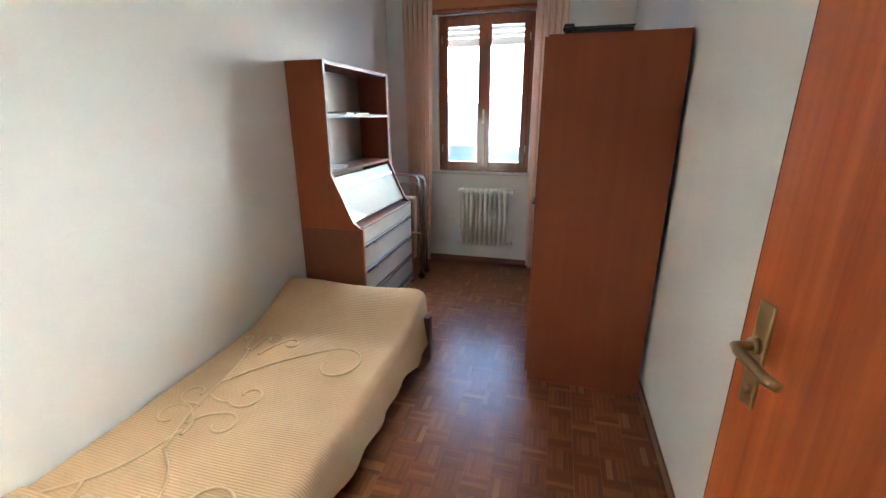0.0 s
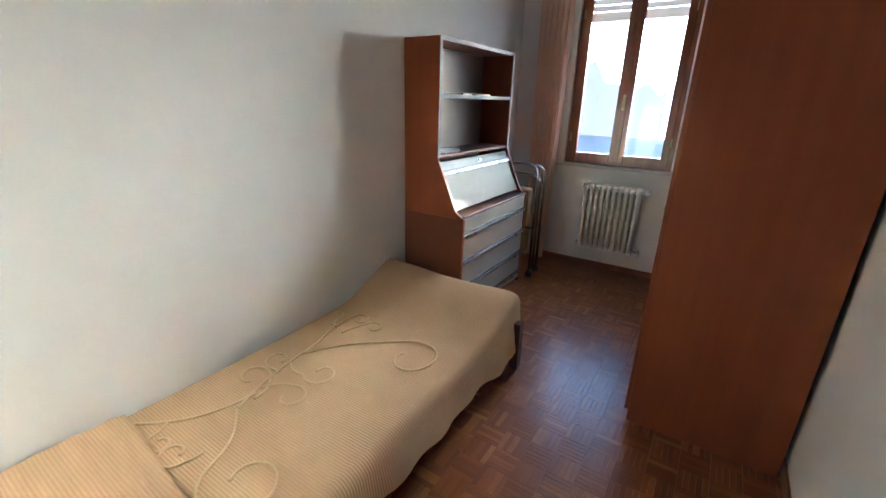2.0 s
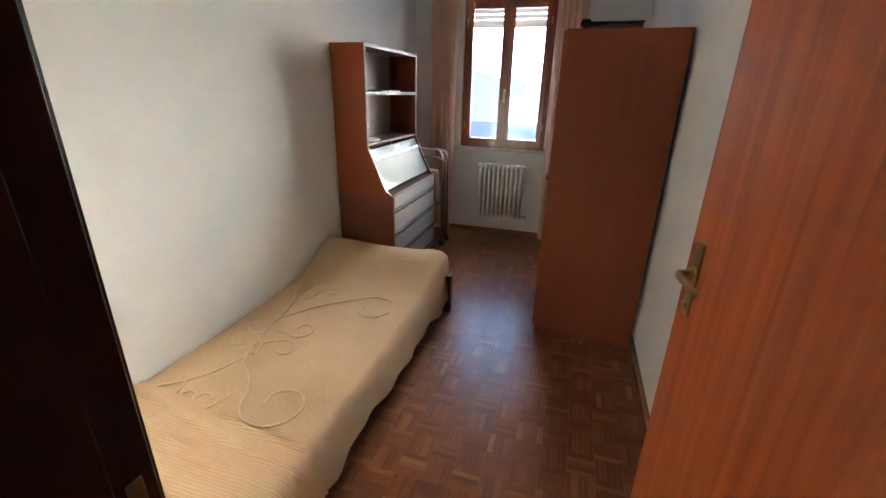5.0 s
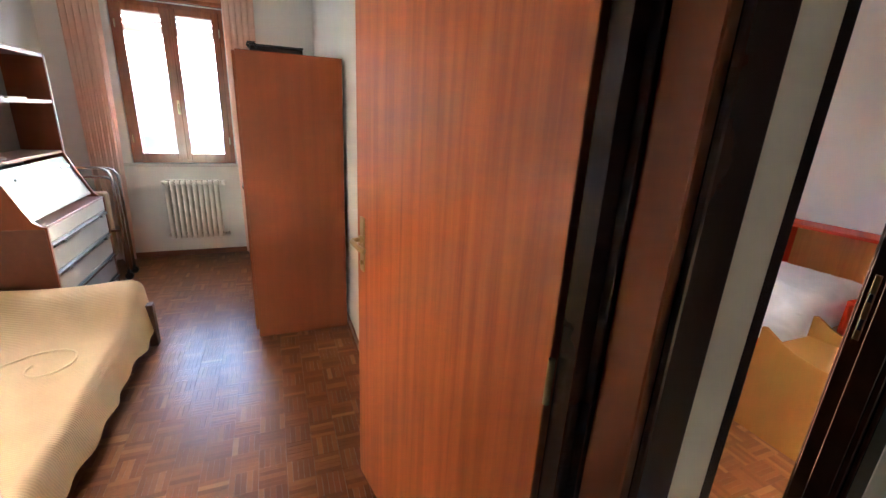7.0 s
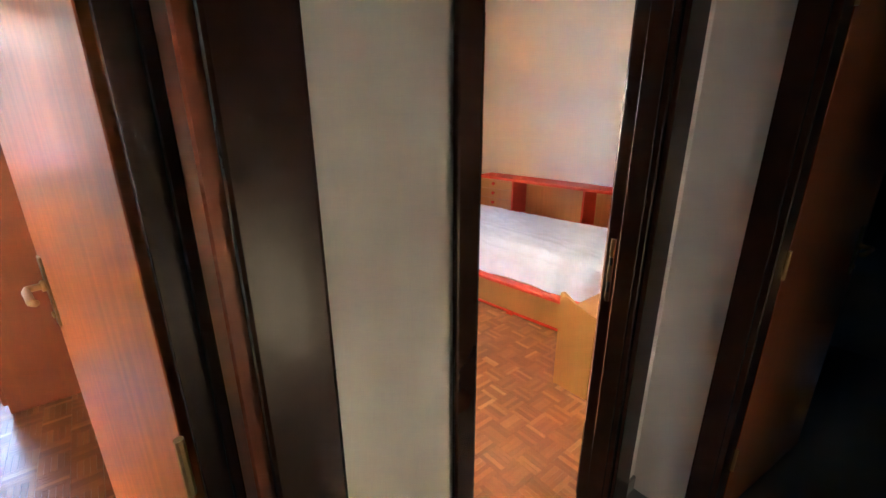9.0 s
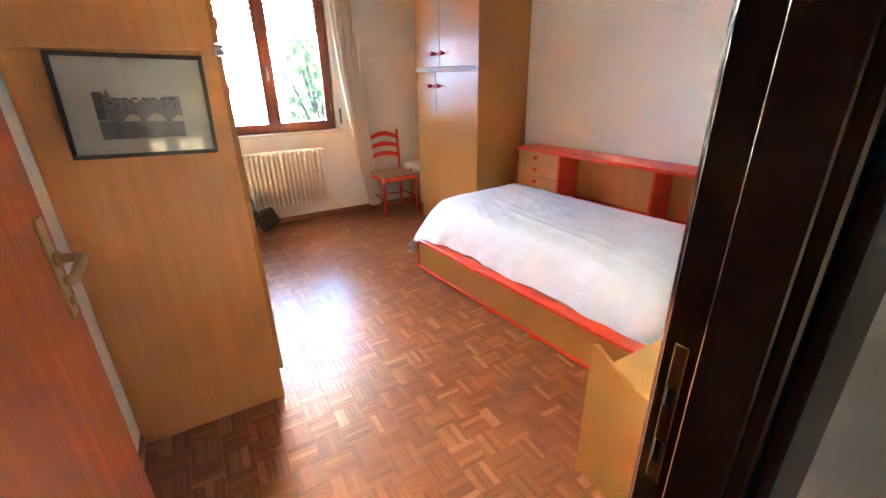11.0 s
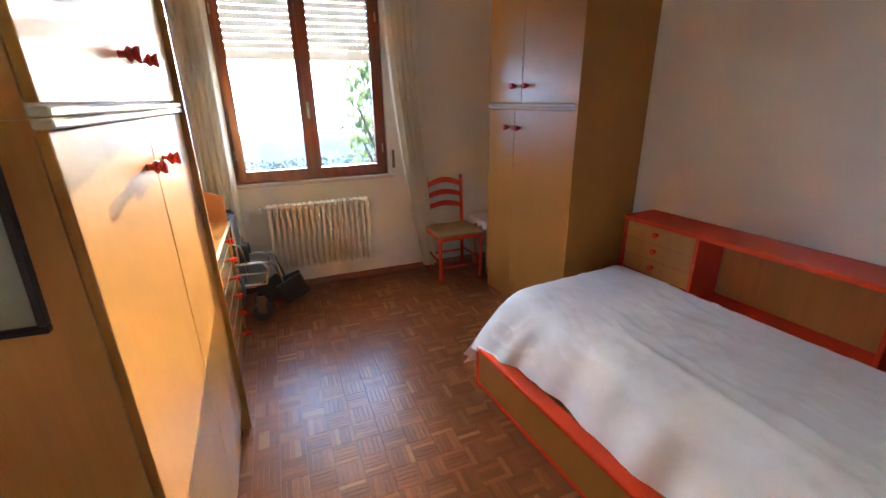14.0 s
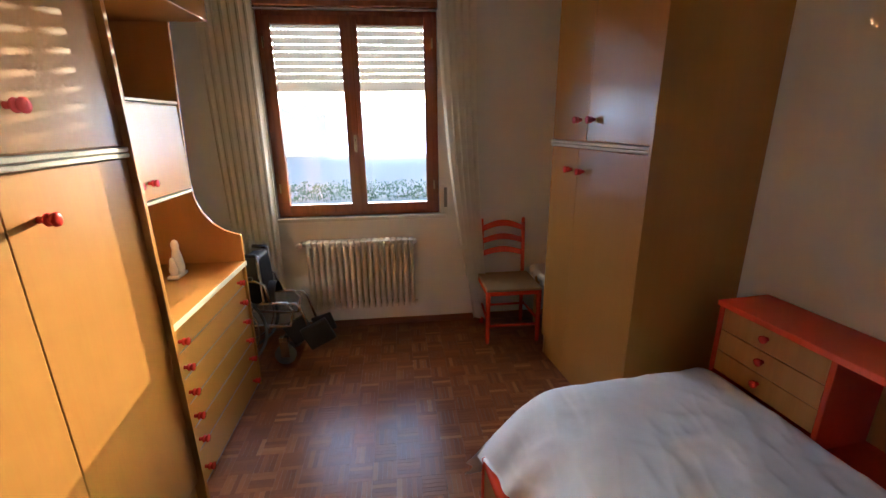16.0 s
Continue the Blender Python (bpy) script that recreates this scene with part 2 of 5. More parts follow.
M_base = wood("baseboard_wood", (0.27, 0.105, 0.04), (0.16, 0.055, 0.02), "x", 1.0, 0.35, 0.4)
M_oak = wood("oak_laminate", (0.56, 0.248, 0.052), (0.46, 0.190, 0.036), "z", 1.2, 0.34, 0.5)
M_oak_door = wood("oak_laminate_door", (0.42, 0.192, 0.035), (0.40, 0.180, 0.032), "z", 1.0, 0.24, 0.2, 0.1)
M_orange = painted("orange_lacquer", (0.62, 0.050, 0.007), 0.24, 0.04)
M_knob = painted("red_lacquer", (0.66, 0.040, 0.018), 0.15, 0.1)
M_winwood = wood("window_wood", (0.30, 0.088, 0.030), (0.17, 0.045, 0.016), "z", 1.0, 0.22, 0.6, 0.4)
M_boxwood = wood("shutter_box_wood", (0.42, 0.14, 0.042), (0.30, 0.09, 0.026), "x", 1.0, 0.3, 0.5, 0.3)
M_rad = painted("radiator_enamel", (0.80, 0.775, 0.70), 0.3, 0.05)
M_steel = painted("chrome", (0.62, 0.62, 0.64), 0.18, 0.1)
M_steel.node_tree.nodes["Principled BSDF"].inputs["Metallic"].default_value = 1.0
M_brass = painted("satin_brass", (0.50, 0.36, 0.17), 0.28, 0.25)
M_brass.node_tree.nodes["Principled BSDF"].inputs["Metallic"].default_value = 1.0
M_grey = painted("pale_grey_laminate", (0.20, 0.20, 0.225), 0.6, 0.06)
M_grey.node_tree.nodes["Principled BSDF"].inputs["Specular IOR Level"].default_value = 0.2
# Pale grey laminate with shade put into its colour: sky blocked from the flap.
M_flap = painted("shade_darkened_laminate", (0.11, 0.11, 0.125), 0.6, 0.06)
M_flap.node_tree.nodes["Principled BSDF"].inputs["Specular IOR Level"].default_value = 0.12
M_trim = painted("pale_cream_edging", (0.52, 0.46, 0.34), 0.4, 0.06)
M_drawer = painted("beige_grey_laminate", (0.33, 0.285, 0.235), 0.45, 0.06)
M_drawer.node_tree.nodes["Principled BSDF"].inputs["Specular IOR Level"].default_value = 0.2
M_black = painted("black_plastic", (0.012, 0.012, 0.013), 0.4, 0.2)
M_nylon = cloth("black_nylon", (0.014, 0.014, 0.016), 400, 0.6)
M_rubber = painted("grey_rubber", (0.16, 0.165, 0.17), 0.7, 0.2)
M_spread = cloth("ribbed_chenille", (0.56, 0.372, 0.192), 260, 0.95, 0, 0, 26.0)
M_cord = cloth("chenille_cord", (0.60, 0.43, 0.235), 420, 0.95)
M_sheet = cloth("white_cotton", (0.84, 0.86, 0.90), 500, 0.85, 0.12)
M_pinkcurtain = cloth("pink_beige_curtain", (0.84, 0.62, 0.51), 420, 0.9, 0, 0.5)
M_whitecurtain = cloth("cream_curtain", (0.86, 0.83, 0.76), 420, 0.9, 0, 0.6)
M_seat = cloth("woven_straw_seat", (0.30, 0.185, 0.075), 140, 0.9)
M_sill = plaster("pale_marble", (0.60, 0.57, 0.52), 0.35)
M_tile = plaster("grey_floor_tile", (0.17, 0.17, 0.175), 0.35)
M_bathtile = plaster("bathroom_tile", (0.30, 0.34, 0.38), 0.25)
M_ceramic = painted("white_ceramic", (0.78, 0.78, 0.77), 0.1, 0.03)
M_shutter = cloth("grey_white_shutter_plastic", (0.78, 0.77, 0.73), 200, 0.5, 0, 0.2)
M_paper = painted("ivory_paper", (0.66, 0.63, 0.50), 0.7, 0.04)
M_white = painted("white_plastic", (0.75, 0.74, 0.72), 0.4, 0.05)
M_ink = painted("grey_ink", (0.12, 0.12, 0.122), 0.8, 0.4)
M_ink_pale = painted("pale_grey_ink", (0.30, 0.30, 0.28), 0.8, 0.4)
M_framepic = painted("dark_picture_frame", (0.035, 0.022, 0.018), 0.35, 0.3)
M_glass = glass("clear_glass")
M_parquet = parquet("parquet_finger", True)
M_parquet_rest = parquet("parquet_field", False)
M_joint = material("dark_joint", (0.15, 0.055, 0.018), 0.6)
# Ground colour lifted so that it reads as overexposed outdoor glare.
M_ground = plaster("glare_paled_ground", (0.74, 0.63, 0.49), 0.95)
# Emission imitates overexposed haze; the slab also throws light into the rooms.
M_haze = material("glowing_haze_backdrop", (0.8, 0.85, 0.9), 1.0)
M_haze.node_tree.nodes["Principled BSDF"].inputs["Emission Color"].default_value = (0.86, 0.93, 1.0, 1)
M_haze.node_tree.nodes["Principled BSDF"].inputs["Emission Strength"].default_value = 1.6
# Leaf green is paled to paint in haze and overexposure.
M_leaf = cloth("haze_paled_foliage", (0.17, 0.22, 0.10), 60, 0.6, 0, 0.6)
M_bark = painted("bark", (0.13, 0.09, 0.06), 0.9, 0.4)
# House colours carry painted haze; the wall is warmed against blue skylit shade.
M_house = plaster("haze_paled_render", (0.90, 0.78, 0.64), 0.85)
M_roof = painted("haze_paled_roof_tile", (0.42, 0.27, 0.20), 0.8, 0.3)
M_pane_pale = material("haze_paled_window_glass", (0.42, 0.45, 0.46), 0.2)
M_latch = painted("latch_brass", (0.26, 0.17, 0.075), 0.35, 0.3)
M_latch.node_tree.nodes["Principled BSDF"].inputs["Metallic"].default_value = 1.0
# ---------------------------------------------------------------- structure
H = 2.75                      # ceiling
AX0, AX1, AY1 = 0.0, 2.31, 4.50     # small bedroom
BX0, BX1, BY1 = 2.66, 5.98, 4.64    # large bedroom
DY0, DY1 = -0.15, 0.0         # wall with the small bedroom's door
EY0, EY1, JOG = -0.02, 0.10, 2.60     # the wall steps back for the large bedroom's door
ADX0, ADX1 = 1.335, 2.392       # door openings
BDX0, BDX1 = 2.832, 3.63
DH = 2.08
EX = 3.84                     # end of the corridor
CY = -2.4
WA = (0.53, 1.46, 0.985, 2.46)      # window openings: x0, x1, z0, z1
WB = (3.27, 4.555, 0.965, 2.46)

for i, (nm, r, mat) in enumerate([
        ("wall_west", (-0.2, AX0, DY1, AY1 + 0.3, 0, H), M_wall),
        ("wall_partition", (AX1, BX0, 0.26, AY1 + 0.3, 0, H), M_wall),
        ("wall_partition_recess", (AX1 + 0.045, BX0, EY1, 0.26, 0, H), M_wall),
        ("wall_partition_end", (AX1 + 0.045, JOG, DY1, EY1, 0, H), M_wall),
        ]):
    solid(nm, box(*r), mat, "smooth white plastered wall", "wall", "structure")
TURN = 5.5                    # the east side of the large room stands a little askew
ASKEW = pose(5.69, 2.60, 0, 0, 0, TURN) @ pose(-5.69, -2.60, 0)
solid("wall_east", turned(box(BX1, BX1 + 0.35, EY1 - 0.08, BY1 + 0.5, 0, H), ASKEW), M_wall, "smooth white plastered wall", "wall", "structure")


def pierced(name, x0, x1, y0, y1, holes, label):
    rows, x = [], x0
    for hx0, hx1, hz0, hz1 in holes:
        rows.append((x, hx0, y0, y1, 0, H))
        if hz0 > 0:
            rows.append((hx0, hx1, y0, y1, 0, hz0))
        rows.append((hx0, hx1, y0, y1, hz1, H))
        x = hx1
    rows.append((x, x1, y0, y1, 0, H))
    return solid(name, boxes(rows), M_wall, label, "wall", "structure")


pierced("wall_north_small", AX0, AX1, AY1, AY1 + 0.3, [WA], "white plastered outer wall with a window")
pierced("wall_north_large", BX0, BX1, BY1, BY1 + 0.3, [WB], "white plastered outer wall with a window")
pierced("wall_south_small", -0.2, JOG, DY0, DY1, [(ADX0, ADX1, 0, DH)], "white plastered wall with a doorway")
pierced("wall_south_large", JOG, BX1 + 0.75, EY0, EY1, [(BDX0, BDX1, 0, DH)], "white plastered wall with a doorway")
# corridor and bathroom
BDY0, BDY1 = -1.08, -0.29
rows = [(EX, EX + 0.12, BDY1, EY0, 0, H), (EX, EX + 0.12, BDY0, BDY1, DH, H), (EX, EX + 0.12, CY, BDY0, 0, H)]
solid("wall_corridor_end", boxes(rows), M_wall, "white corridor wall with the bathroom doorway", "wall", "structure")
# South wall is out of view, set back and darkened to keep the corridor dim.
solid("wall_corridor_south", box(-0.2, 6.2, CY - 0.15, CY, 0, H), M_bounce_cut, "unseen corridor wall, ochre tone added to cut bounce", "wall", "structure")
solid("wall_corridor_west", box(-0.35, -0.2, CY - 0.15, DY1, 0, H), M_wall, "white plastered corridor wall", "wall", "structure")
solid("wall_bath_east", box(6.05, 6.2, CY, EY0, 0, H), M_bathtile, "bluish tiled bathroom wall", "wall", "structure")
solid("ceiling", box(-0.35, 6.75, CY - 0.15, 5.2, H, H + 0.15), M_ceil, "plain white painted ceiling", "ceiling", "structure")
solid("floor_base", box(-0.35, 6.75, DY1 - 0.06, 5.0, -0.2, -0.006), M_joint, "dark bedding under the parquet", "floor", "structure")
solid("corridor_floor", boxes([(-0.35, JOG, CY, DY1 - 0.06, -0.2, 0.0), (JOG, EX + 0.06, CY, EY0 + 0.07, -0.2, 0.0)]), M_tile, "grey polished stone corridor floor", "floor", "structure")
solid("bath_floor", box(EX + 0.06, 6.1, CY, EY0, -0.2, 0.0), M_bathtile, "blue-grey tiled bathroom floor", "floor", "structure")

BB, BT = 0.055, 0.012
for nm, r in (("baseboard", (AX0, AX0 + BT, 0.0, AY1, 0, BB)), ("baseboard", (AX0 + BT, AX1, AY1 - BT, AY1, 0, BB)), ("baseboard", (AX1 - BT, AX1, 0.26, AY1 - BT, 0, BB)),
              ("baseboard", (BX0, BX0 + BT, EY1, BY1, 0, BB)), ("baseboard", (BX0 + BT, BX1, BY1 - BT, BY1, 0, BB)), 
              ("baseboard", (0.0, ADX0 - 0.09, 0.0, BT, 0, BB)), ("baseboard", (BDX1 + 0.09, BX1 + 0.25, EY1, EY1 + BT, 0, BB))):
    solid(nm, box(*r, 0.003), M_base, "low varnished wood baseboard", "baseboard", "structure")
solid("baseboard", turned(box(BX1 - BT, BX1, EY1 + 0.03, BY1 - 0.02, 0, BB, 0.003), ASKEW), M_base, "low varnished wood baseboard", "baseboard", "structure")
solid("baseboard", box(BDX1 + 0.125, EX, EY0 - 0.012, EY0, 0, 0.07, 0.002), M_tile, "grey stone corridor skirting", "baseboard", "structure")


def door_casing(name, x0, x1, strike_left, dy0, dy1):
    """Dark lining, stops and architraves of a doorway ."""
    d = thing(name, "dark stained wooden door casing", "door frame")
    d["kind"] = "structure"
    lin, aw = 0.03, 0.075
    for s, xe in ((1, x0), (-1, x1)):
        # Small door's right jamb is browner: light reflected off the leaf, painted as colour.
        part("jamb", box(min(xe, xe + s * lin), max(xe, xe + s * lin), dy0 - 0.005, dy1 + 0.005, 0, DH, 0.003), M_mahog if x1 == ADX1 and s < 0 else M_frame, d)
        part("door_stop", box(min(xe + s * lin, xe + s * (lin + 0.014)), max(xe + s * lin, xe + s * (lin + 0.014)), dy1 - 0.07 if x1 == ADX1 and s < 0 else dy0 + 0.01, dy1 - 0.046, 0, DH - 0.03, 0.002), M_frame, d)
        for y0, y1 in ((dy0 - 0.022, dy0 - 0.0055), (dy1 + 0.0055, dy1 + 0.02)):
            wide = 0.092 if xe == ADX1 else 0.06 if xe == BDX0 else 0.135 if xe == BDX1 else aw
            a, b = sorted((xe + s * 0.012, xe - s * (wide - 0.012)))
            if y0 > dy0 + 0.05 and ((s < 0 and b > AX1 - 0.01 and x1 == ADX1) or (s > 0 and a < BX0 + 0.01 and x0 == BDX0)):
                continue
            part("architrave", box(a, b, y0, y1, 0, DH + aw, 0.006, 2), M_frame, d)
    part("head_jamb", box(x0 + lin, x1 - lin, dy0 - 0.005, dy1 + 0.005, DH - lin, DH, 0.003), M_frame, d)
    part("architrave", box(x0 + 0.012, x1 - 0.012, dy0 - 0.022, dy0 - 0.0055, DH - 0.012, DH + aw, 0.006, 2), M_frame, d)
    sx = x0 + lin if strike_left else x1 - lin
    s = 1 if strike_left else -1
    st = part("strike_plate", box(min(sx, sx + s * 0.003), max(sx, sx + s * 0.003), dy1 - 0.030, dy1 - 0.012, 0.94, 1.17, 0.0008), M_latch, d, "worn brass strike plate")
    for z0, z1 in ((0.975, 1.015), (1.075, 1.105)):
        part("latch_hole", box(min(sx + s * 0.001, sx + s * 0.0042), max(sx + s * 0.001, sx + s * 0.0042), dy1 - 0.027, dy1 - 0.015, z0, z1, 0.001), M_black, st)
    return d


fs = door_casing("door_frame_small", ADX0, ADX1, True, DY0, DY1)
# Dark filler painted in for the shadowed gap at the hinges.
part("hinge_gap_shade", box(2.318, ADX1 - 0.0305, DY1 - 0.045, DY1 + 0.004, 0, DH, 0.001), M_frame, fs)
door_casing("door_frame_large", BDX0, BDX1, False, EY0, EY1)
bf = thing("door_frame_bath", "dark stained wooden bathroom door casing", "door frame")
bf["kind"] = "structure"
for s, ye in ((1, BDY0), (-1, BDY1)):
    part("jamb", box(EX - 0.005, EX + 0.125, min(ye, ye + s * 0.03), max(ye, ye + s * 0.03), 0, DH, 0.003), M_frame, bf)
    a, b = sorted((ye + s * 0.012, ye - s * 0.063))
    part("architrave", box(EX - 0.022, EX - 0.0055, a, b, 0, DH + 0.07, 0.006, 2), M_frame, bf)
part("architrave", box(EX - 0.022, EX - 0.0055, BDY0 + 0.012, BDY1 - 0.012, DH - 0.01, DH + 0.07, 0.006, 2), M_frame, bf)


def handle_parts(leaf, x, y, z, face, out):
    """A brass lever on its long plate. face: where the leaf's surface lies along local y; out: -1 or 1."""
    p = part("handle_plate", box(x - 0.02, x + 0.02, min(face, face + out * 0.006), max(face, face + out * 0.006), z - 0.125, z + 0.085, 0.003, 2), M_brass, leaf, "satin brass handle plate")
    part("lever", tube([(x, face, z), (x, face + out * 0.03, z), (x - 0.002, face + out * 0.045, z), (x - 0.02, face + out * 0.05, z - 0.001), (x - 0.06, face + out * 0.05, z - 0.003), (x - 0.10, face + out * 0.052, z - 0.006), (x - 0.118, face + out * 0.045, z - 0.006)], 0.0095, 10), M_brass, p, "", True)
    part("collar", rod((x, face + out * 0.005, z), (x, face + out * 0.016, z), 0.016, 16), M_brass, p, "", True)
    part("lock_cylinder", rod((x, face + out * 0.004, z - 0.09), (x, face + out * 0.012, z - 0.09), 0.0095, 14), M_brass, p, "", True)


def door_leaf(name, label, m, width, mirror, knob_z=1.13, mat=M_door):
    """A flush leaf, hinged at its origin and reaching along local x."""
    d = thing(name, label, "door", m)
    d["kind"] = "structure"
    s = -1 if mirror else 1
    leaf = part("leaf", box(0.004, width, min(0, s * 0.042), max(0, s * 0.042), 0.008, DH - 0.035, 0.002), mat, d)
    part("edge_lipping", box(width, width + 0.003, min(0.002 * s, s * 0.040), max(0.002 * s, s * 0.040), 0.008, DH - 0.035), M_frame, leaf)
    handle_parts(leaf, width - 0.055, 0, knob_z, 0 if s > 0 else 0, -s)
    handle_parts(leaf, width - 0.055, 0, knob_z, s * 0.042, s)
    for z in (0.25, 1.05, 1.85):
        part("hinge", rod((-0.004, -s * 0.004, z), (-0.004, -s * 0.004, z + 0.10), 0.007, 10), M_brass, leaf)
    return d


def ang(x0, y0, x1, y1):
    return math.degrees(math.atan2(y1 - y0, x1 - x0))


door_leaf("door_small", "open reddish sapele veneered flush door", pose(2.306, DY1 + 0.006, 0, 0, 0, ang(2.306, 0, 2.112, 1.0)), 1.0, True)
door_leaf("door_large", "open reddish sapele veneered flush door", pose(2.832, EY1 + 0.004, 0, 0, 0, ang(2.832, 0.1, 2.842, 1.0)), 0.83, False, 1.17)
door_leaf("door_bath", "half-open dark wooden bathroom door", pose(EX + 0.13, BDY1 - 0.03, 0, 0, 0, -8), 0.74, False, 1.05, M_mahog)


def window(name, x0, x1, z0, z1, yw, drop, label):
    """A two-casement wooden window in its opening, with a roller shutter partly let down behind it."""
    w = thing(name, label, "window", pose(0, yw, 0))
    w["kind"] = "structure"
    fr = 0.045
    part("window_frame", boxes([(x0, x0 + fr, 0.0, 0.075, z0, z1), (x1 - fr, x1, 0.0, 0.075, z0, z1), (x0 + fr, x1 - fr, 0.0, 0.075, z1 - fr, z1), (x0 + fr, x1 - fr, 0.0, 0.075, z0, z0 + 0.04)], 0.004), M_winwood, w)
    mid, st = (x0 + x1) / 2, 0.062
    for i, (a, b) in enumerate(((x0 + fr - 0.008, mid), (mid, x1 - fr + 0.008))):
        zz0, zz1 = z0 + 0.03, z1 - fr + 0.008
        c = part("casement", boxes([(a, a + st, -0.022, 0.03, zz0, zz1), (b - st, b, -0.022, 0.03, zz0, zz1), (a + st, b - st, -0.022, 0.03, zz1 - st, zz1), (a + st, b - st, -0.022, 0.03, zz0, zz0 + 0.07)], 0.005, 2), M_winwood, w)
        pane = part("pane", box(a + st - 0.006, b - st + 0.006, 0.006, 0.010, zz0 + 0.06, zz1 - st + 0.006), M_glass, c)
        pane.visible_shadow = False
        for z in (z0 + 0.2, z1 - 0.25):
            hx = a + 0.002 if i == 0 else b - 0.002
            part("hinge", rod((hx, -0.026, z), (hx, -0.026, z + 0.07), 0.006, 8), M_brass, c)
    part("cover_strip", box(mid - 0.022, mid + 0.022, -0.034, -0.0225, z0 + 0.035, z1 - 0.045, 0.004, 2), M_winwood, w)
    hp = part("handle", boxes([(mid - 0.011, mid + 0.011, -0.040, -0.0345, 1.47, 1.60)], 0.002), M_brass, w, "small brass window handle")
    part("grip", tube([(mid, -0.038, 1.565), (mid, -0.062, 1.565), (mid, -0.068, 1.55), (mid, -0.068, 1.48)], 0.007, 8), M_brass, hp, "", True)
    sh = part("shutter_guide", boxes([(x0 - 0.0, x0 + 0.022, 0.13, 0.16, z0, z1), (x1 - 0.022, x1, 0.13, 0.16, z0, z1)]), M_shutter, w)
    z = drop
    while z < z1 - 0.01:
        bm = bmesh.new()
        box_into(bm, x0 + 0.01, x1 - 0.01, 0.138, 0.149, z, z + 0.0405, 0.002)
        if z + 0.05 < z1:
            k = x0 + 0.02
            while k < x1 - 0.02:
                box_into(bm, k, k + 0.013, 0.139, 0.148, z + 0.0400, z + 0.052)
                k += 0.0275
        part("shutter_slat", bm, M_shutter, w)
        z += 0.0515
    part("shutter_rail", box(x0 + 0.01, x1 - 0.01, 0.134, 0.153, drop - 0.032, drop + 0.001, 0.003), M_shutter, w)
    return w


window("window_small", *WA, AY1 + 0.04, 2.235, "two-casement varnished wooden window, shutter barely lowered")
window("window_large", *WB, BY1 + 0.04, 1.955, "two-casement varnished wooden window, shutter a third lowered")
for nm, (x0, x1, z0, z1), yw in (("window_sill_small", WA, AY1), ("window_sill_large", WB, BY1)):
    solid(nm, box(x0 - 0.07, x1 + 0.05, yw - 0.035, yw + 0.29, z0 - 0.03, z0, 0.004, 2), M_sill, "pale marble window sill", "window sill", "structure")
for nm, x0, x1, yw in (("shutter_box", 0.44, 1.56, AY1), ("shutter_box", 3.20, 4.62, BY1)):
    b = thing(nm, "varnished orange-brown wooden shutter box above window", "shutter box", pose(0, yw, 0))
    b["kind"] = "structure"
    part("front_panel", box(x0, x1, -0.05, -0.001, 2.50, H, 0.004), M_boxwood, b)
    part("lower_moulding", box(x0 - 0.01, x1 + 0.01, -0.065, -0.001, 2.462, 2.499, 0.008, 2), M_winwood, b)

# outdoors
solid("ground", box(-400, 400, 5.2, 900, -3.4, -3.3), M_ground, "garden ground reaching far, paled to suggest glare", "ground", "structure")
solid("backdrop", box(-260, 260, 75, 75.5, -3.3, 5.0), M_haze, "glowing backdrop painted as bright hazy distance", "backdrop", "structure")
# Black ridge; its faint warm glow is painted haze.
M_far = material("glowing_haze_ridge", (0.0, 0.0, 0.0), 1.0)
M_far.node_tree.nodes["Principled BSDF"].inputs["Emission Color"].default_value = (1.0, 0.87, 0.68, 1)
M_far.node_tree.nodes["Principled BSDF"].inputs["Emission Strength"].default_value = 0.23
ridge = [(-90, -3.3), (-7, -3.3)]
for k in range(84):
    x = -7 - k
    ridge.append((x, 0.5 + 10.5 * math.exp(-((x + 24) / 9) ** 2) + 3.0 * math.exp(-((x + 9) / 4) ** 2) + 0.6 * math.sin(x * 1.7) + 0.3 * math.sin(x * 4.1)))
solid("backdrop_ridge", plate(ridge, "y", 74.0, 74.4), M_far, "wooded ridge backdrop, haze painted as an even glow", "backdrop", "structure")

# ---------------------------------------------------------------- small bedroom


def wobble(x, y, s=1.0, seed=0.0):
    return noise.noise(Vector((x * s + seed, y * s, seed * 1.7)))


# narrow bed under a chenille spread
BED_W, BED_Y0, BED_Y1 = 0.965, 0.42, 2.56


def bed_top(y):
    t = min(1.0, max(0.0, (y - 2.02) / (BED_Y1 - 2.02)))
    t = t * t * (3 - 2 * t)
    return 0.295 + 0.172 * t - 0.02 * math.sin(max(0.0, min(1.0, (y - 0.4) / 1.6)) * math.pi)


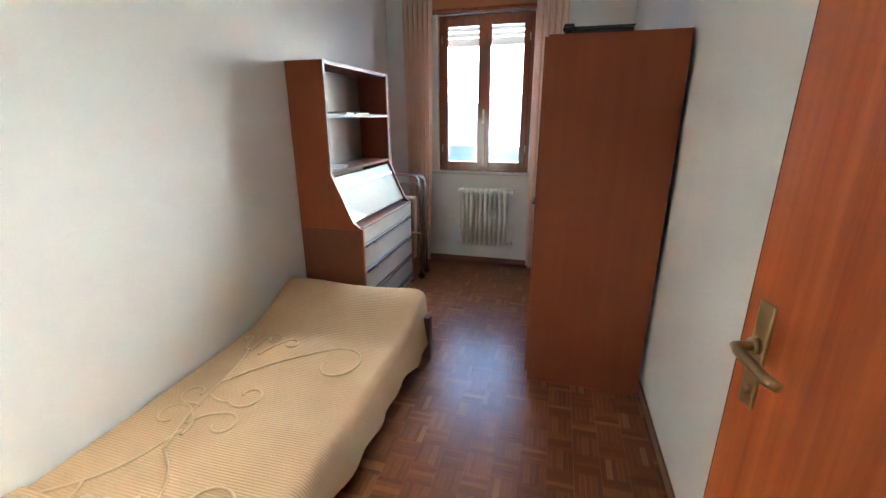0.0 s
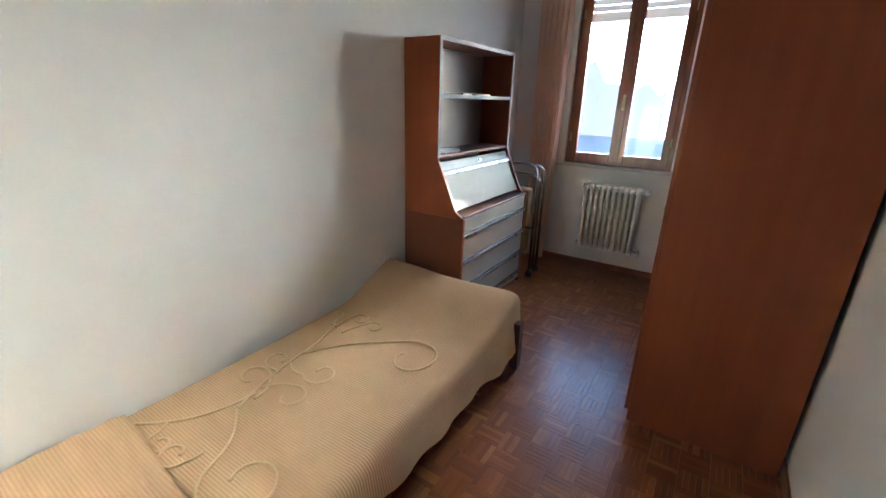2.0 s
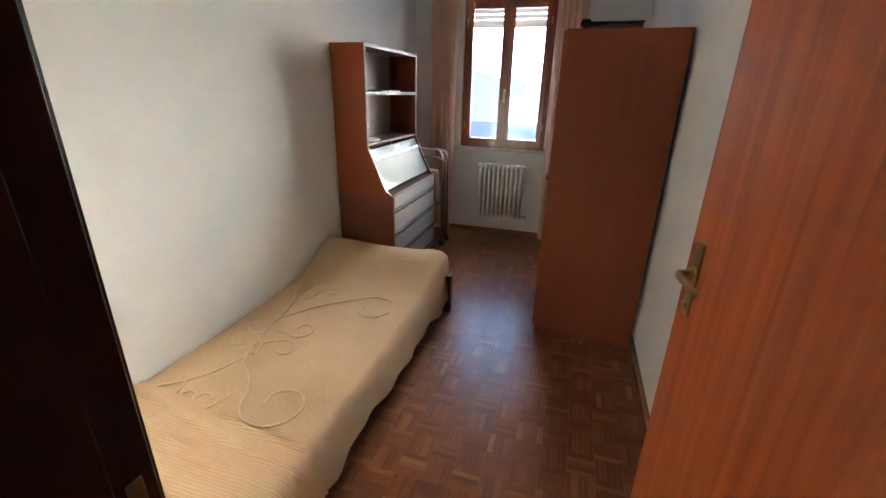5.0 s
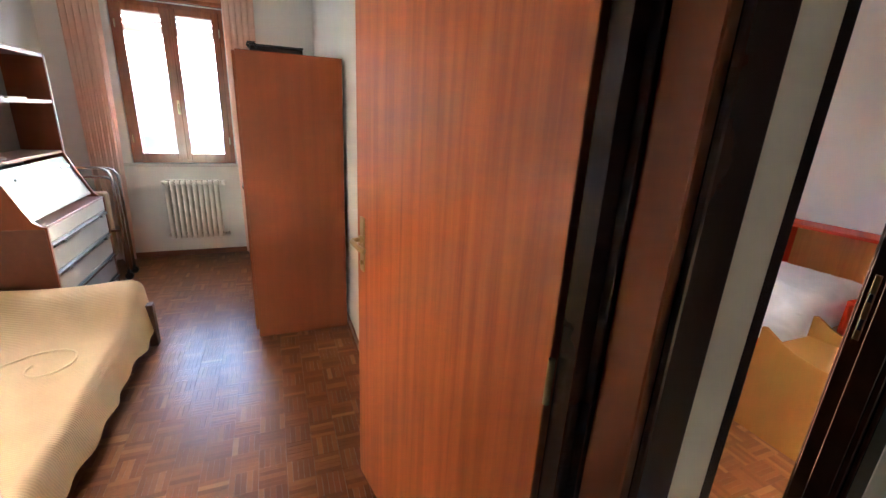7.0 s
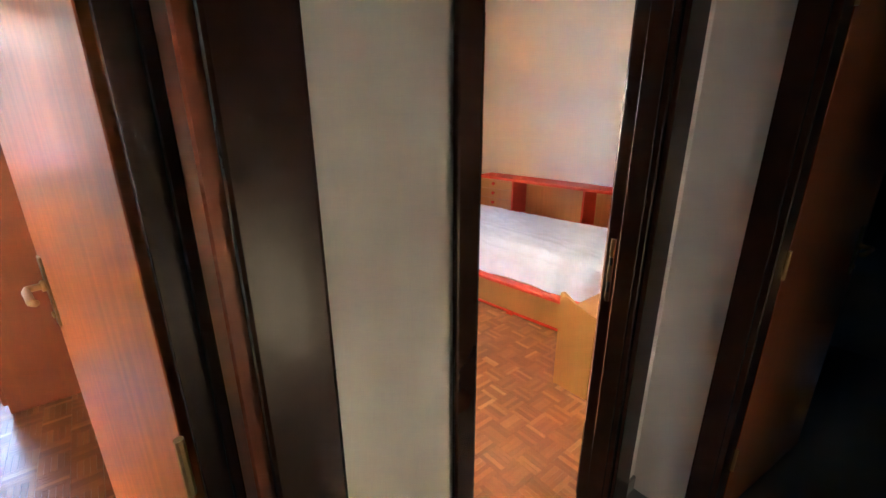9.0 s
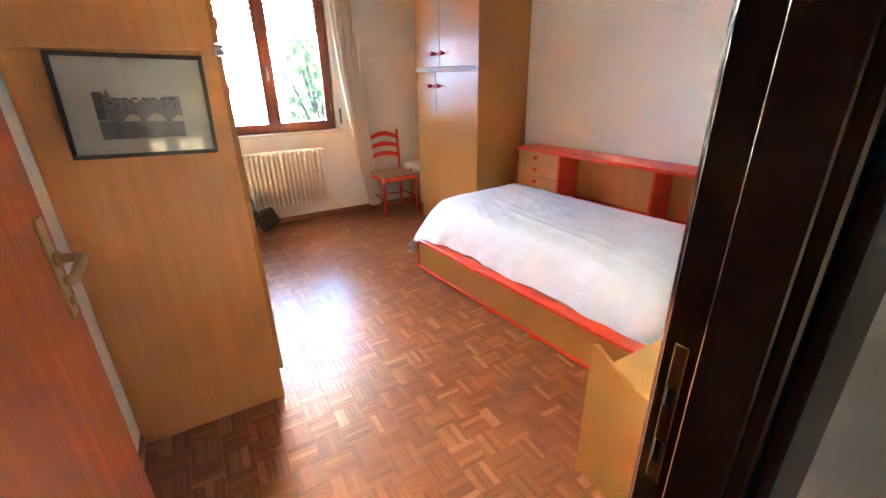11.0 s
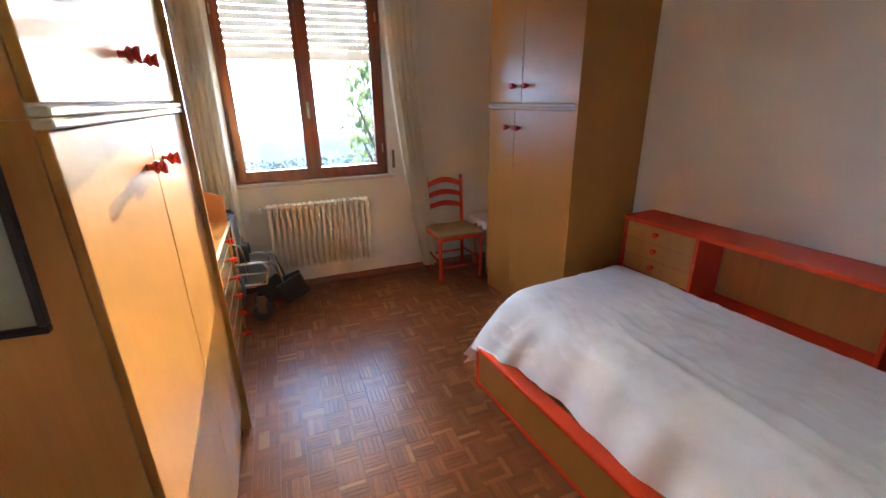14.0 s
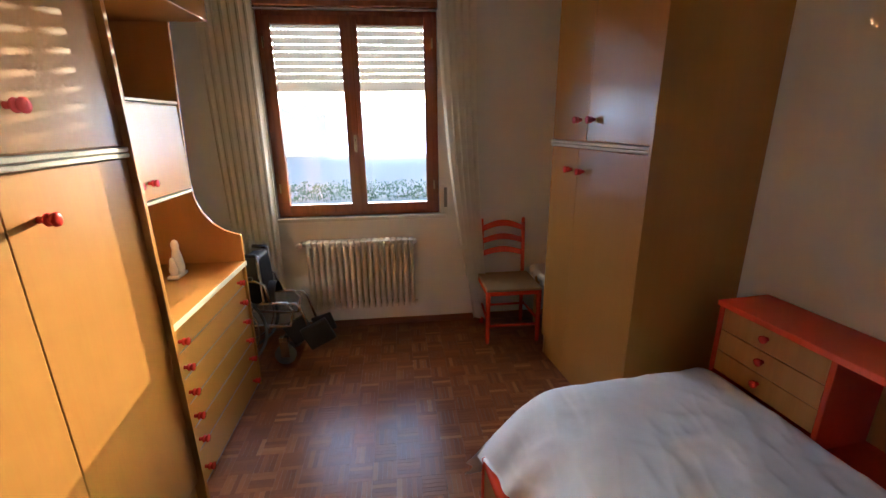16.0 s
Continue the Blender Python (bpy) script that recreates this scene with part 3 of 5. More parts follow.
def spread_point(u, v):
    """u runs across the bed from the wall and down its open side, v along it."""
    y = BED_Y0 + (BED_Y1 - BED_Y0) * v
    top = bed_top(y)
    s = u * 1.36
    r = 0.06
    lean = 0.016 * math.sin(y * 9.0) + 0.012 * math.sin(y * 23 + 1)
    flat = BED_W - r
    hem = 0.11 + 0.012 * math.sin(y * 13) + (0.0 if v < 0.97 else 0.06 * (v - 0.97) / 0.03)
    if s < flat:
        x, z = 0.012 + s, top + 0.006 * wobble(s * 3, y * 3, 1.0, 4) - 0.018 * math.exp(-((s - 0.5) / 0.3) ** 2)
    elif s < flat + r * 1.57:
        a = (s - flat) / r
        x, z = 0.012 + flat + r * math.sin(a), top - r * (1 - math.cos(a))
    else:
        k = (s - flat - r * 1.57) / (1.36 - flat - r * 1.57)
        x = 0.012 + BED_W + k * (0.035 + lean * 0.7)
        z = (top - r) + (hem - top + r) * k
    if v > 0.985:
        z -= 0.02
    return (x, y + 0.012 * wobble(s * 4, y, 1.0, 2), z)


bed = thing("single_bed", "low single bed under a beige ribbed chenille spread", "bed")
sp = part("bedspread", sheet(90, 130, spread_point), M_spread, bed, "beige ribbed chenille bedspread hanging to the floor", True)
part("foot_hem", sheet(60, 14, lambda u, v: (lambda p, q: (p[0], q[1] + (0.02 * v + 0.012 * math.sin(u * 40) * v), p[2] + (q[2] - 0.30 * v - p[2]) * 1.0 + 0.0))(spread_point(u * 0.72, 1.0), spread_point(u * 0.72, 1.0))), M_spread, bed, "", True)


def fold_point(u, v):
    """The turned-down strip at the near end."""
    p = spread_point(u, 0.02 + v * (0.19 - 0.05 * u))
    n = 0.016 + 0.010 * math.sin(v * math.pi) + 0.016 * max(0, math.sin((v * 0.9 + u * 0.25) * 26)) * v * (0.4 + 0.6 * u)
    out = max(0.0, min(1.0, (u * 1.36 - 0.84) / 0.12))
    return (p[0] + n * out, p[1] + 0.02 * math.sin(u * 9) * v, p[2] + n * (1 - out))


part("turned_down_strip", sheet(80, 60, fold_point), M_spread, bed, "folded-over beige strip of spread", True)
part("mattress", box(0.02, BED_W - 0.03, BED_Y0 + 0.03, 1.9, 0.16, 0.25, 0.03, 3), M_sheet, bed)
part("bed_frame", boxes([(0.02, BED_W - 0.02, BED_Y0 + 0.05, BED_Y1 - 0.04, 0.12, 0.158)], 0.004), M_mahog_dark, bed)
for x, y in ((0.04, 0.50), (0.86, 0.50), (0.04, 2.40), (0.975, 2.49)):
    part("leg", box(x, x + 0.055, y - 0.03, y + 0.03, 0.0, 0.30 if y > 1 else 0.12, 0.004), M_mahog_dark, bed, "dark wooden bed leg")


def cord(points, r=0.0064):
    """A raised scroll of cord lying on the spread; points are (across, along) in metres."""
    line = []
    for s, y in points:
        v = (y - BED_Y0) / (BED_Y1 - BED_Y0)
        p = Vector(spread_point(s / 1.36, v))
        line.append(p + Vector((0, 0, 0.003)))
    return tube(line, r, 6)


def spiral(cx, cy, r0, turns, a0, sense=1, grow=0.35):
    out = []
    n = int(26 * turns)
    for i in range(n + 1):
        a = a0 + sense * 2 * math.pi * turns * i / n
        r = r0 * (1 - (1 - grow) * i / n)
        out.append((cx + r * math.cos(a), cy + r * math.sin(a)))
    return out


def joined(a, b, n=14, bend=0.0):
    dx, dy = b[0] - a[0], b[1] - a[1]
    return [(a[0] + dx * i / n - dy * bend * math.sin(math.pi * i / n), a[1] + dy * i / n + dx * bend * math.sin(math.pi * i / n)) for i in range(n)]


def scroll(start, cx, cy, r, turns, a0, sense, bend):
    sp_ = spiral(cx, cy, r, turns, a0, sense)
    return joined(start, sp_[0], 18, bend) + sp_


PI = math.pi
for pts in (scroll((0.30, 1.17), 0.66, 0.97, 0.165, 1.05, PI * 1.08, 1, 0.10),
            scroll((0.19, 1.57), 0.68, 1.86, 0.165, 0.95, PI * 0.78, -1, 0.06),
            scroll((0.26, 1.31), 0.41, 1.345, 0.078, 0.75, PI * 0.62, -1, 0.12),
            scroll((0.22, 1.50), 0.40, 1.54, 0.085, 0.9, PI * 1.25, 1, -0.12),
            scroll((0.30, 1.25), 0.16, 1.33, 0.085, 0.8, PI * 0.2, 1, -0.15),
            scroll((0.235, 1.42), 0.15, 1.485, 0.072, 0.85, PI * -0.35, -1, -0.1),
            scroll((0.16, 0.96), 0.245, 0.895, 0.058, 0.95, PI * 1.05, 1, 0.1),
            scroll((0.41, 0.97), 0.335, 0.905, 0.068, 0.95, 0.0, -1, 0.1),
            scroll((0.15, 1.86), 0.21, 2.0, 0.055, 1.0, PI * 0.9, -1, 0.05),
            scroll((0.22, 1.84), 0.33, 1.98, 0.05, 1.0, PI * 0.9, -1, 0.05),
            scroll((0.12, 1.86), 0.06, 1.96, 0.035, 0.8, 0.0, 1, 0.05),
            joined((0.30, 1.17), (0.20, 1.55), 20, 0.04) + joined((0.20, 1.55), (0.12, 1.90), 16, -0.05),
            joined((0.04, 0.85), (0.28, 1.30), 24, -0.12)):
    part("cord_scroll", cord(pts), M_cord, sp, "raised beige cord scroll", True)

# desk with a fall front over drawers
desk = thing("secretary_desk", "mahogany veneered secretary desk with grey fall front", "desk", pose(0.012, 2.69, 0))
DL = 1.05
side = [(0, 0), (0.47, 0), (0.478, 0.79), (0.45, 0.800), (0.415, 0.83), (0.395, 0.87), (0.268, 1.16), (0.27, 1.875), (0, 1.875)]
for y0 in (0.0, DL - 0.022):
    part("side_panel", plate(side, "y", y0, y0 + 0.022, 0.0015), M_mahog, desk)
for y0, y1 in ((-0.003, -0.0002), (DL + 0.0002, DL + 0.003)):
    part("lower_side_panel", box(0.001, 0.468, y0, y1, 0.002, 0.785, 0.0008), M_mahog_low, desk, "darker mahogany lower side panel")
for y0, y1 in ((-0.001, 0.021), (DL - 0.021, DL + 0.001)):
    part("front_edging", box(0.2705, 0.274, y0, y1, 1.17, 1.874), M_grey, desk, "pale metal edge strip")
part("back_panel", box(0.004, 0.012, 0.0225, DL - 0.0225, 0.05, 1.85), M_drawer, desk, "beige laminate back panel")
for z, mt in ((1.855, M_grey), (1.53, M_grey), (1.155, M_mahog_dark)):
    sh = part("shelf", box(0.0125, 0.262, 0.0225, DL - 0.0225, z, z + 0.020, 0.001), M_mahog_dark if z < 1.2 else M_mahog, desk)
    if z > 1.2:
        part("shelf_edging", box(0.2625, 0.268, 0.0225, DL - 0.0225, z - 0.002, z + 0.022, 0.001), M_grey, sh, "pale metal edge strip")
sl = math.degrees(math.atan2(0.395 - 0.268, 1.16 - 0.87))
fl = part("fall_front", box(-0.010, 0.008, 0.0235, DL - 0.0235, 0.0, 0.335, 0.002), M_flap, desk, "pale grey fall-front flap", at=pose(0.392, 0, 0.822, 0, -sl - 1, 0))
part("flap_rail", box(0.0085, 0.019, 0.028, DL - 0.028, 0.243, 0.266, 0.004, 2), M_steel, fl, "chrome bar handle")
for k in (0.2, DL - 0.2):
    part("rail_bracket", box(0.0192, 0.031, k - 0.014, k + 0.014, 0.246, 0.264, 0.004, 2), M_steel, fl)
# Thin black line along the upper edge of the rail.
part("flap_dark_line", box(0.0078, 0.0092, 0.03, DL - 0.03, 0.268, 0.279), M_black, fl)
part("flap_lock", rod((0.006, DL / 2, 0.30), (0.014, DL / 2, 0.30), 0.012, 12), M_steel, fl)
part("flap_key", boxes([(0.012, 0.034, DL / 2 - 0.003, DL / 2 + 0.003, 0.295, 0.305), (0.032, 0.036, DL / 2 - 0.011, DL / 2 + 0.011, 0.288, 0.312)], 0.001), M_steel, fl, "small steel key")
part("writing_ledge", box(0.30, 0.472, 0.0225, DL - 0.0225, 0.782, 0.800, 0.002), M_mahog_dark, desk)
part("top_rail", box(0.452, 0.470, 0.0235, DL - 0.0235, 0.690, 0.7805, 0.002), M_drawer, desk, "beige-grey rail under the ledge")
for z, hgt in ((0.686, 0.188), (0.496, 0.188), (0.306, 0.188), (0.116, 0.078)):
    dr = part("drawer_front", box(0.452, 0.470, 0.0235, DL - 0.0235, z - hgt, z, 0.002), M_drawer, desk, "beige-grey drawer front")
    # Black strip stands in for the shadow that edges the chrome bar.
    part("drawer_bar_shadow", box(0.4702, 0.4715, 0.026, DL - 0.026, z - 0.040, z - 0.001), M_black, dr)
    part("drawer_bar", box(0.4718, 0.484, 0.027, DL - 0.027, z - 0.034, z - 0.013, 0.004, 2), M_steel, dr, "chrome bar handle")
    for k in (0.17, DL - 0.17):
        part("bar_bracket", box(0.4842, 0.497, k - 0.014, k + 0.014, z - 0.033, z - 0.014, 0.004, 2), M_steel, dr)
part("plinth", box(0.05, 0.44, 0.0225, DL - 0.0225, 0.0, 0.035), M_mahog_dark, desk)
pl = solid("doily", turned(plate([(0.09 * math.cos(a / 18 * 2 * math.pi), 0.16 * math.sin(a / 18 * 2 * math.pi)) for a in range(18)], "z", 0, 0.006, 0.001), pose(0.15, 2.98, 1.1756, 0, 0, 8)), M_white, "oval white doily lying in the desk niche", "doily")
for x, y, a, c in ((0.17, 3.10, 12, M_white), (0.16, 3.36, -6, M_paper)):
    solid("booklet", turned(box(-0.07, 0.07, -0.10, 0.10, 0.0, 0.014, 0.002), pose(x, y, 1.5505, 0, 0, a)), c, "thin pale booklet lying on the desk shelf", "booklet", group="booklets on the desk shelf")
solid("small_box", box(0.17, 0.23, 2.73, 2.79, 1.5505, 1.575, 0.003), M_black, "small black box on the desk shelf", "box")

# folded camp bed on castors beside the desk
cot = thing("folding_bed", "folded steel-tube camp bed on black castors", "folding bed", pose(0.05, 3.80, 0))


def arch(y, h, w, x0=0.06, r=0.09):
    pts = [(x0, y, 0.07), (x0, y, h - r)]
    pts += [(x0 + r - r * math.cos(a), y, h - r + r * math.sin(a)) for a in (0.4, 0.8, 1.2, 1.57)]
    pts += [(x0 + w - r + r * math.sin(a), y, h - r + r * math.cos(a)) for a in (0.0, 0.4, 0.8, 1.2, 1.57)]
    return pts + [(x0 + w, y, 0.07)]


for y, h in ((0.05, 1.02), (0.13, 0.93), (0.22, 1.0)):
    part("tube_frame", tube(arch(y, h, 0.42), 0.012, 10), M_steel, cot, "chromed steel tube", True)
for x, y in ((0.48, 0.05), (0.48, 0.22), (0.06, 0.05), (0.06, 0.22)):
    w = part("castor", rod((x, y - 0.015, 0.032), (x, y + 0.015, 0.032), 0.032, 14), M_black, cot, "black castor", True)
    part("castor_fork", box(x - 0.012, x + 0.012, y - 0.018, y + 0.018, 0.045, 0.085, 0.003), M_black, w)
part("cross_bar", boxes([(0.07, 0.47, 0.06, 0.21, 0.45, 0.47)], 0.004), M_steel, cot)
part("folded_mattress", box(0.10, 0.40, 0.07, 0.20, 0.20, 0.80, 0.03, 3), M_seat, cot, "brown folded mattress pad")

# wardrobe
wa = thing("wardrobe", "tall plain mahogany veneered wardrobe, doors shut", "wardrobe", pose(1.645, 2.40, 0))
part("carcass", box(0.018, 0.64, 0.0, 0.88, 0.0, 1.90, 0.002), M_mahog, wa)
for y0, y1, ky in ((0.004, 0.4385, 0.405), (0.4415, 0.876, 0.475)):
    d = part("wardrobe_door", box(0.0, 0.0175, y0, y1, 0.06, 1.892, 0.002), M_mahog, wa)
    part("knob", turned(lathe([(0.009, 0.0), (0.008, 0.012), (0.017, 0.018), (0.019, 0.028), (0.012, 0.034)], 14), pose(0, ky, 1.02, 0, -90, 0)), M_steel, d, "round chrome knob", True)
sc = thing("suitcase", "flat dark suitcase lying on the wardrobe", "suitcase", pose(1.74, 2.56, 1.902))
part("shell", box(0, 0.32, 0, 0.55, 0, 0.045, 0.012, 2), M_framepic, sc)
part("rim", boxes([(-0.003, 0.323, -0.003, 0.553, 0.046, 0.054)], 0.002), M_black, sc)
part("handle", tube([(0.0, 0.0, 0.03), (-0.01, -0.03, 0.04), (-0.005, -0.04, 0.055), (0.03, -0.04, 0.055), (0.04, -0.01, 0.03)], 0.008, 8), M_black, sc, "", True)


def radiator(name, label, x0, x1, y, z0, z1, n, valve):
    """A column radiator hung on the wall behind it; y is the wall's face."""
    r = thing(name, label, "radiator", pose(x0, y, z0))
    w, h = x1 - x0, z1 - z0
    step = w / n
    for i in range(n):
        x = (i + 0.5) * step
        bm = bmesh.new()
        for yy in (-0.115, -0.045):
            rod_into(bm, (x, yy, 0.03), (x, yy, h - 0.03), step * 0.40, 10)
        for zz in (0.0, h - 0.05):
            box_into(bm, x - step * 0.47, x + step * 0.47, -0.130, -0.030, zz, zz + 0.05, 0.012, 3)
        part("column", bm, M_rad, r, "", True)
    for zz in (0.025, h - 0.025):
        part("header_pipe", rod((-0.02, -0.08, zz), (w + 0.02, -0.08, zz), 0.018, 12), M_rad, r, "", True)
    for k in (0.15, 0.85):
        part("bracket", box(w * k - 0.01, w * k + 0.01, -0.05, 0.0, h * 0.75, h * 0.75 + 0.03, 0.002), M_rad, r)
    vx = w + 0.02 if valve > 0 else -0.02
    for zz in ((0.025, h - 0.025) if valve > 0 else (h - 0.025,)):
        v = part("valve", rod((vx, -0.08, zz), (vx + valve * 0.045, -0.08, zz), 0.013, 12), M_steel, r, "chrome radiator valve", True)
        part("valve_knob", rod((vx + valve * 0.025, -0.105, zz), (vx + valve * 0.025, -0.140, zz), 0.021, 14), M_white, v, "", True)
        part("valve_pipe", rod((vx + valve * 0.025, -0.08, zz), (vx + valve * 0.025, 0.0, zz), 0.008, 10), M_steel, v, "", True)
    return r


radiator("radiator", "white enamelled column radiator under the window", 0.79, 1.285, AY1 - 0.001, 0.215, 0.825, 10, 1)


def curtain(name, label, mat, top0, top1, bot0, bot1, y, z0, z1, folds, depth, seed, bulge=0.0):
    """A pleated hanging between two top and two bottom corners."""
    def f(u, v):
        t = 1 - v
        k = t ** 1.5
        a = top0 + (bot0 - top0) * k
        b = top1 + (bot1 - top1) * k
        ph = u * folds * 2 * math.pi
        amp = depth * (0.75 + 0.25 * t)
        x = a + (b - a) * u + 0.012 * math.sin(ph * 2 + seed) + bulge * math.sin(t * math.pi) * 0.5
        yy = y + amp * math.sin(ph + 0.5 * math.sin(v * 3 + seed)) + amp * 0.5 * wobble(u * 5, v * 2, 1.0, seed)
        return (x, yy, z0 + (z1 - z0) * v + 0.008 * math.sin(u * 17 + seed) * t)
    c = thing(name, label, "curtain")
    ob = part("drape", sheet(int(folds * 16), 40, f), mat, c, "", True)
    part("top_hem", tube([(top0 + (top1 - top0) * i / 40, y + depth * math.sin(i / 40 * folds * 2 * math.pi), z1 - 0.004) for i in range(41)], 0.006, 6), mat, c)
    return c


curtain("curtain", "pinkish beige curtain drawn aside, hanging to the floor", M_pinkcurtain, 0.20, 0.50, 0.22, 0.44, AY1 - 0.10, 0.02, 2.70, 6, 0.030, 1.0)
curtain("curtain", "pinkish beige curtain drawn aside behind the wardrobe", M_pinkcurtain, 1.47, 1.74, 1.50, 1.72, AY1 - 0.10, 0.02, 2.70, 5, 0.030, 2.0)
for x0, x1, yw in ((0.12, 1.88, AY1), (2.95, 5.05, BY1)):
    rl = thing("curtain_rail", "white curtain rail fixed to the wall", "curtain rail")
    part("rail", box(x0, x1, yw - 0.115, yw - 0.085, 2.705, 2.73, 0.003), M_white, rl)
    for k in (0.1, 0.9):
        part("bracket", box(x0 + (x1 - x0) * k - 0.01, x0 + (x1 - x0) * k + 0.01, yw - 0.084, yw, 2.71, 2.725), M_white, rl)
# ---------------------------------------------------------------- large bedroom


def red_knob(parent, x, y, z, s=1.0):
    """A turned red lacquer knob standing out along +x."""
    prof = [(0.010, 0.0), (0.009, 0.006), (0.0085, 0.014), (0.017, 0.020), (0.019, 0.024), (0.017, 0.028), (0.012, 0.031), (0.016, 0.036), (0.020, 0.042), (0.019, 0.047), (0.010, 0.049)]
    return part("knob", turned(lathe([(r * s, h * s) for r, h in prof], 18), pose(x, y, z, 0, 90, 0)), M_knob, parent, "turned red lacquer knob", True)


def oak_wardrobe(name, label, m, depth, width, split, knob_gap=0.10, knob_size=1.0, band=1.575, low_split=None):
    """A two-tier wardrobe: back at local x=0, doors at x=depth, wide along y."""
    w = thing(name, label, "wardrobe", m)
    top = 2.60
    part("side_panel", box(0, depth - 0.02, 0, 0.02, 0.0, band + 0.015, 0.001), M_oak, w)
    part("side_panel", box(0, depth - 0.02, 0, 0.02, band + 0.0165, top, 0.001), M_oak, w)
    part("side_panel", box(0, depth + 0.022, width - 0.02, width, 0.0, top, 0.001), M_oak_door, w)
    part("carcass", box(0.002, depth - 0.022, 0.0205, width - 0.0205, 0.0, top - 0.01), M_oak, w)
    part("plinth", box(depth - 0.06, depth - 0.0215, 0.021, width - 0.021, 0.0, 0.155), M_oak_door, w)
    part("plinth_return", box(0.0, depth - 0.03, -0.003, -0.0005, 0.0, 0.155), M_oak, w)
    for z, t in ((band, 0.016), (band + 0.019, 0.016)):
        part("trim_strip", box(depth - 0.02, depth + 0.012, 0.0, width - 0.021, z, z + t, 0.003), M_trim, w, "pale cream trim strip")
    for z0, z1, kz, cut in ((0.16, band - 0.004, band - 0.13, low_split or split), (band + 0.04, top - 0.01, band + 0.155, split)):
        for y0, y1, ky in ((0.003, cut - 0.0015, cut - knob_gap), (cut + 0.0015, width - 0.023, cut + knob_gap)):
            d = part("wardrobe_door", box(depth - 0.0195, depth, y0, y1, z0, z1, 0.003, 2), M_oak_door, w)
            red_knob(d, depth, ky, kz, knob_size)
    return w


oak_wardrobe("wardrobe", "tall oak laminate wardrobe with red knobs, sunlit front", pose(2.665, 1.735, 0), 0.62, 1.15, 0.60)
oak_wardrobe("wardrobe", "tall oak laminate corner wardrobe with red knobs, shut", pose(5.842, 4.067, 0, 0, 0, 186.1), 0.60, 0.99, 0.41, 0.07, 1.0, 1.53, 0.34)

# framed print on the wardrobe's side
pic = thing("picture", "dark framed ivory print of an old arched bridge", "picture", pose(2.765, 1.732, 1.245, 0, 2.0, 0))
PW, PH = 0.44, 0.34
part("frame", boxes([(0, PW, -0.018, 0, 0, 0.014), (0, PW, -0.018, 0, PH - 0.014, PH), (0, 0.014, -0.018, 0, 0.0145, PH - 0.0145), (PW - 0.014, PW, -0.018, 0, 0.0145, PH - 0.0145)], 0.002), M_framepic, pic)
part("print", box(0.012, PW - 0.012, -0.006, -0.002, 0.012, PH - 0.012), M_paper, pic, "ivory paper print")
gp = part("glazing", box(0.0135, PW - 0.0135, -0.0125, -0.0105, 0.0135, PH - 0.0135), M_glass, pic)
gp.visible_shadow = False
ix0, iz0, iw, ih = 0.095, 0.062, 0.250, 0.165
yk = -0.0072


def ink(name, outline, mat, lift=0.0):
    part(name, plate([(ix0 + u * iw, iz0 + v * ih) for u, v in outline], "y", yk - lift, yk - lift + 0.001), mat, pic)


rngp = random.Random(7)
ink("river", [(0.0, 0.0), (1.0, 0.02), (1.0, 0.34), (0.0, 0.38)], M_ink_pale)
for k in range(40):
    u, v = rngp.uniform(0.0, 0.9), rngp.uniform(0.01, 0.33)
    ink("ripple", [(u, v), (u + rngp.uniform(0.03, 0.1), v), (u + rngp.uniform(0.03, 0.1), v + 0.012)], M_ink, 0.0004)
ink("bridge", [(0.0, 0.40), (0.28, 0.36), (0.30, 0.42), (0.36, 0.50), (0.43, 0.50), (0.48, 0.42), (0.49, 0.22), (0.54, 0.22), (0.56, 0.42), (0.64, 0.52), (0.73, 0.50), (0.78, 0.40), (0.79, 0.22), (0.84, 0.22), (0.86, 0.40), (0.94, 0.48), (1.0, 0.46), (1.0, 0.86), (0.80, 0.86), (0.78, 0.78), (0.62, 0.84), (0.48, 0.74), (0.34, 0.84), (0.20, 0.82), (0.17, 0.98), (0.15, 0.98), (0.14, 0.86), (0.10, 0.95), (0.0, 0.95)], M_ink_pale, 0.0006)
for k in range(46):
    u, v = rngp.uniform(0.02, 0.95), rngp.uniform(0.52, 0.76)
    ink("small_window", [(u, v), (u + 0.014, v), (u + 0.014, v + 0.05), (u, v + 0.05)], M_ink, 0.0012)
for k in range(7):
    u = 0.2 + k * 0.11
    ink("roofline", [(u, 0.80), (u + 0.10, 0.79), (u + 0.07, 0.83), (u + 0.02, 0.84)], M_ink, 0.0013)
ink("tower", [(0.0, 0.42), (0.10, 0.42), (0.10, 0.92), (0.0, 0.95)], M_ink, 0.0014)
part("hook", tube([(PW / 2 - 0.01, -0.004, PH), (PW / 2, -0.004, PH + 0.014), (PW / 2 + 0.01, -0.004, PH)], 0.002, 6), M_brass, pic)

# dresser with hutch
dr_ = thing("dresser", "oak laminate chest of drawers with curved hutch, red knobs", "dresser", pose(2.665, 2.89, 0))
DW = 0.96
part("carcass", box(0, 0.56, 0.0, DW - 0.02, 0.02, 0.845), M_oak_door, dr_)
part("top", plate([(0, 0), (0.555, 0), (0.60, 0.045), (0.605, DW - 0.0205), (0, DW - 0.0205)], "z", 0.850, 0.878, 0.002), M_oak_door, dr_)
part("top_edging", plate([(0.557, 0.0), (0.602, 0.045), (0.607, DW - 0.021), (0.6105, DW - 0.021), (0.6055, 0.043), (0.5595, -0.002)], "z", 0.853, 0.880), M_trim, dr_, "pale edge strip")
zc = 0.845
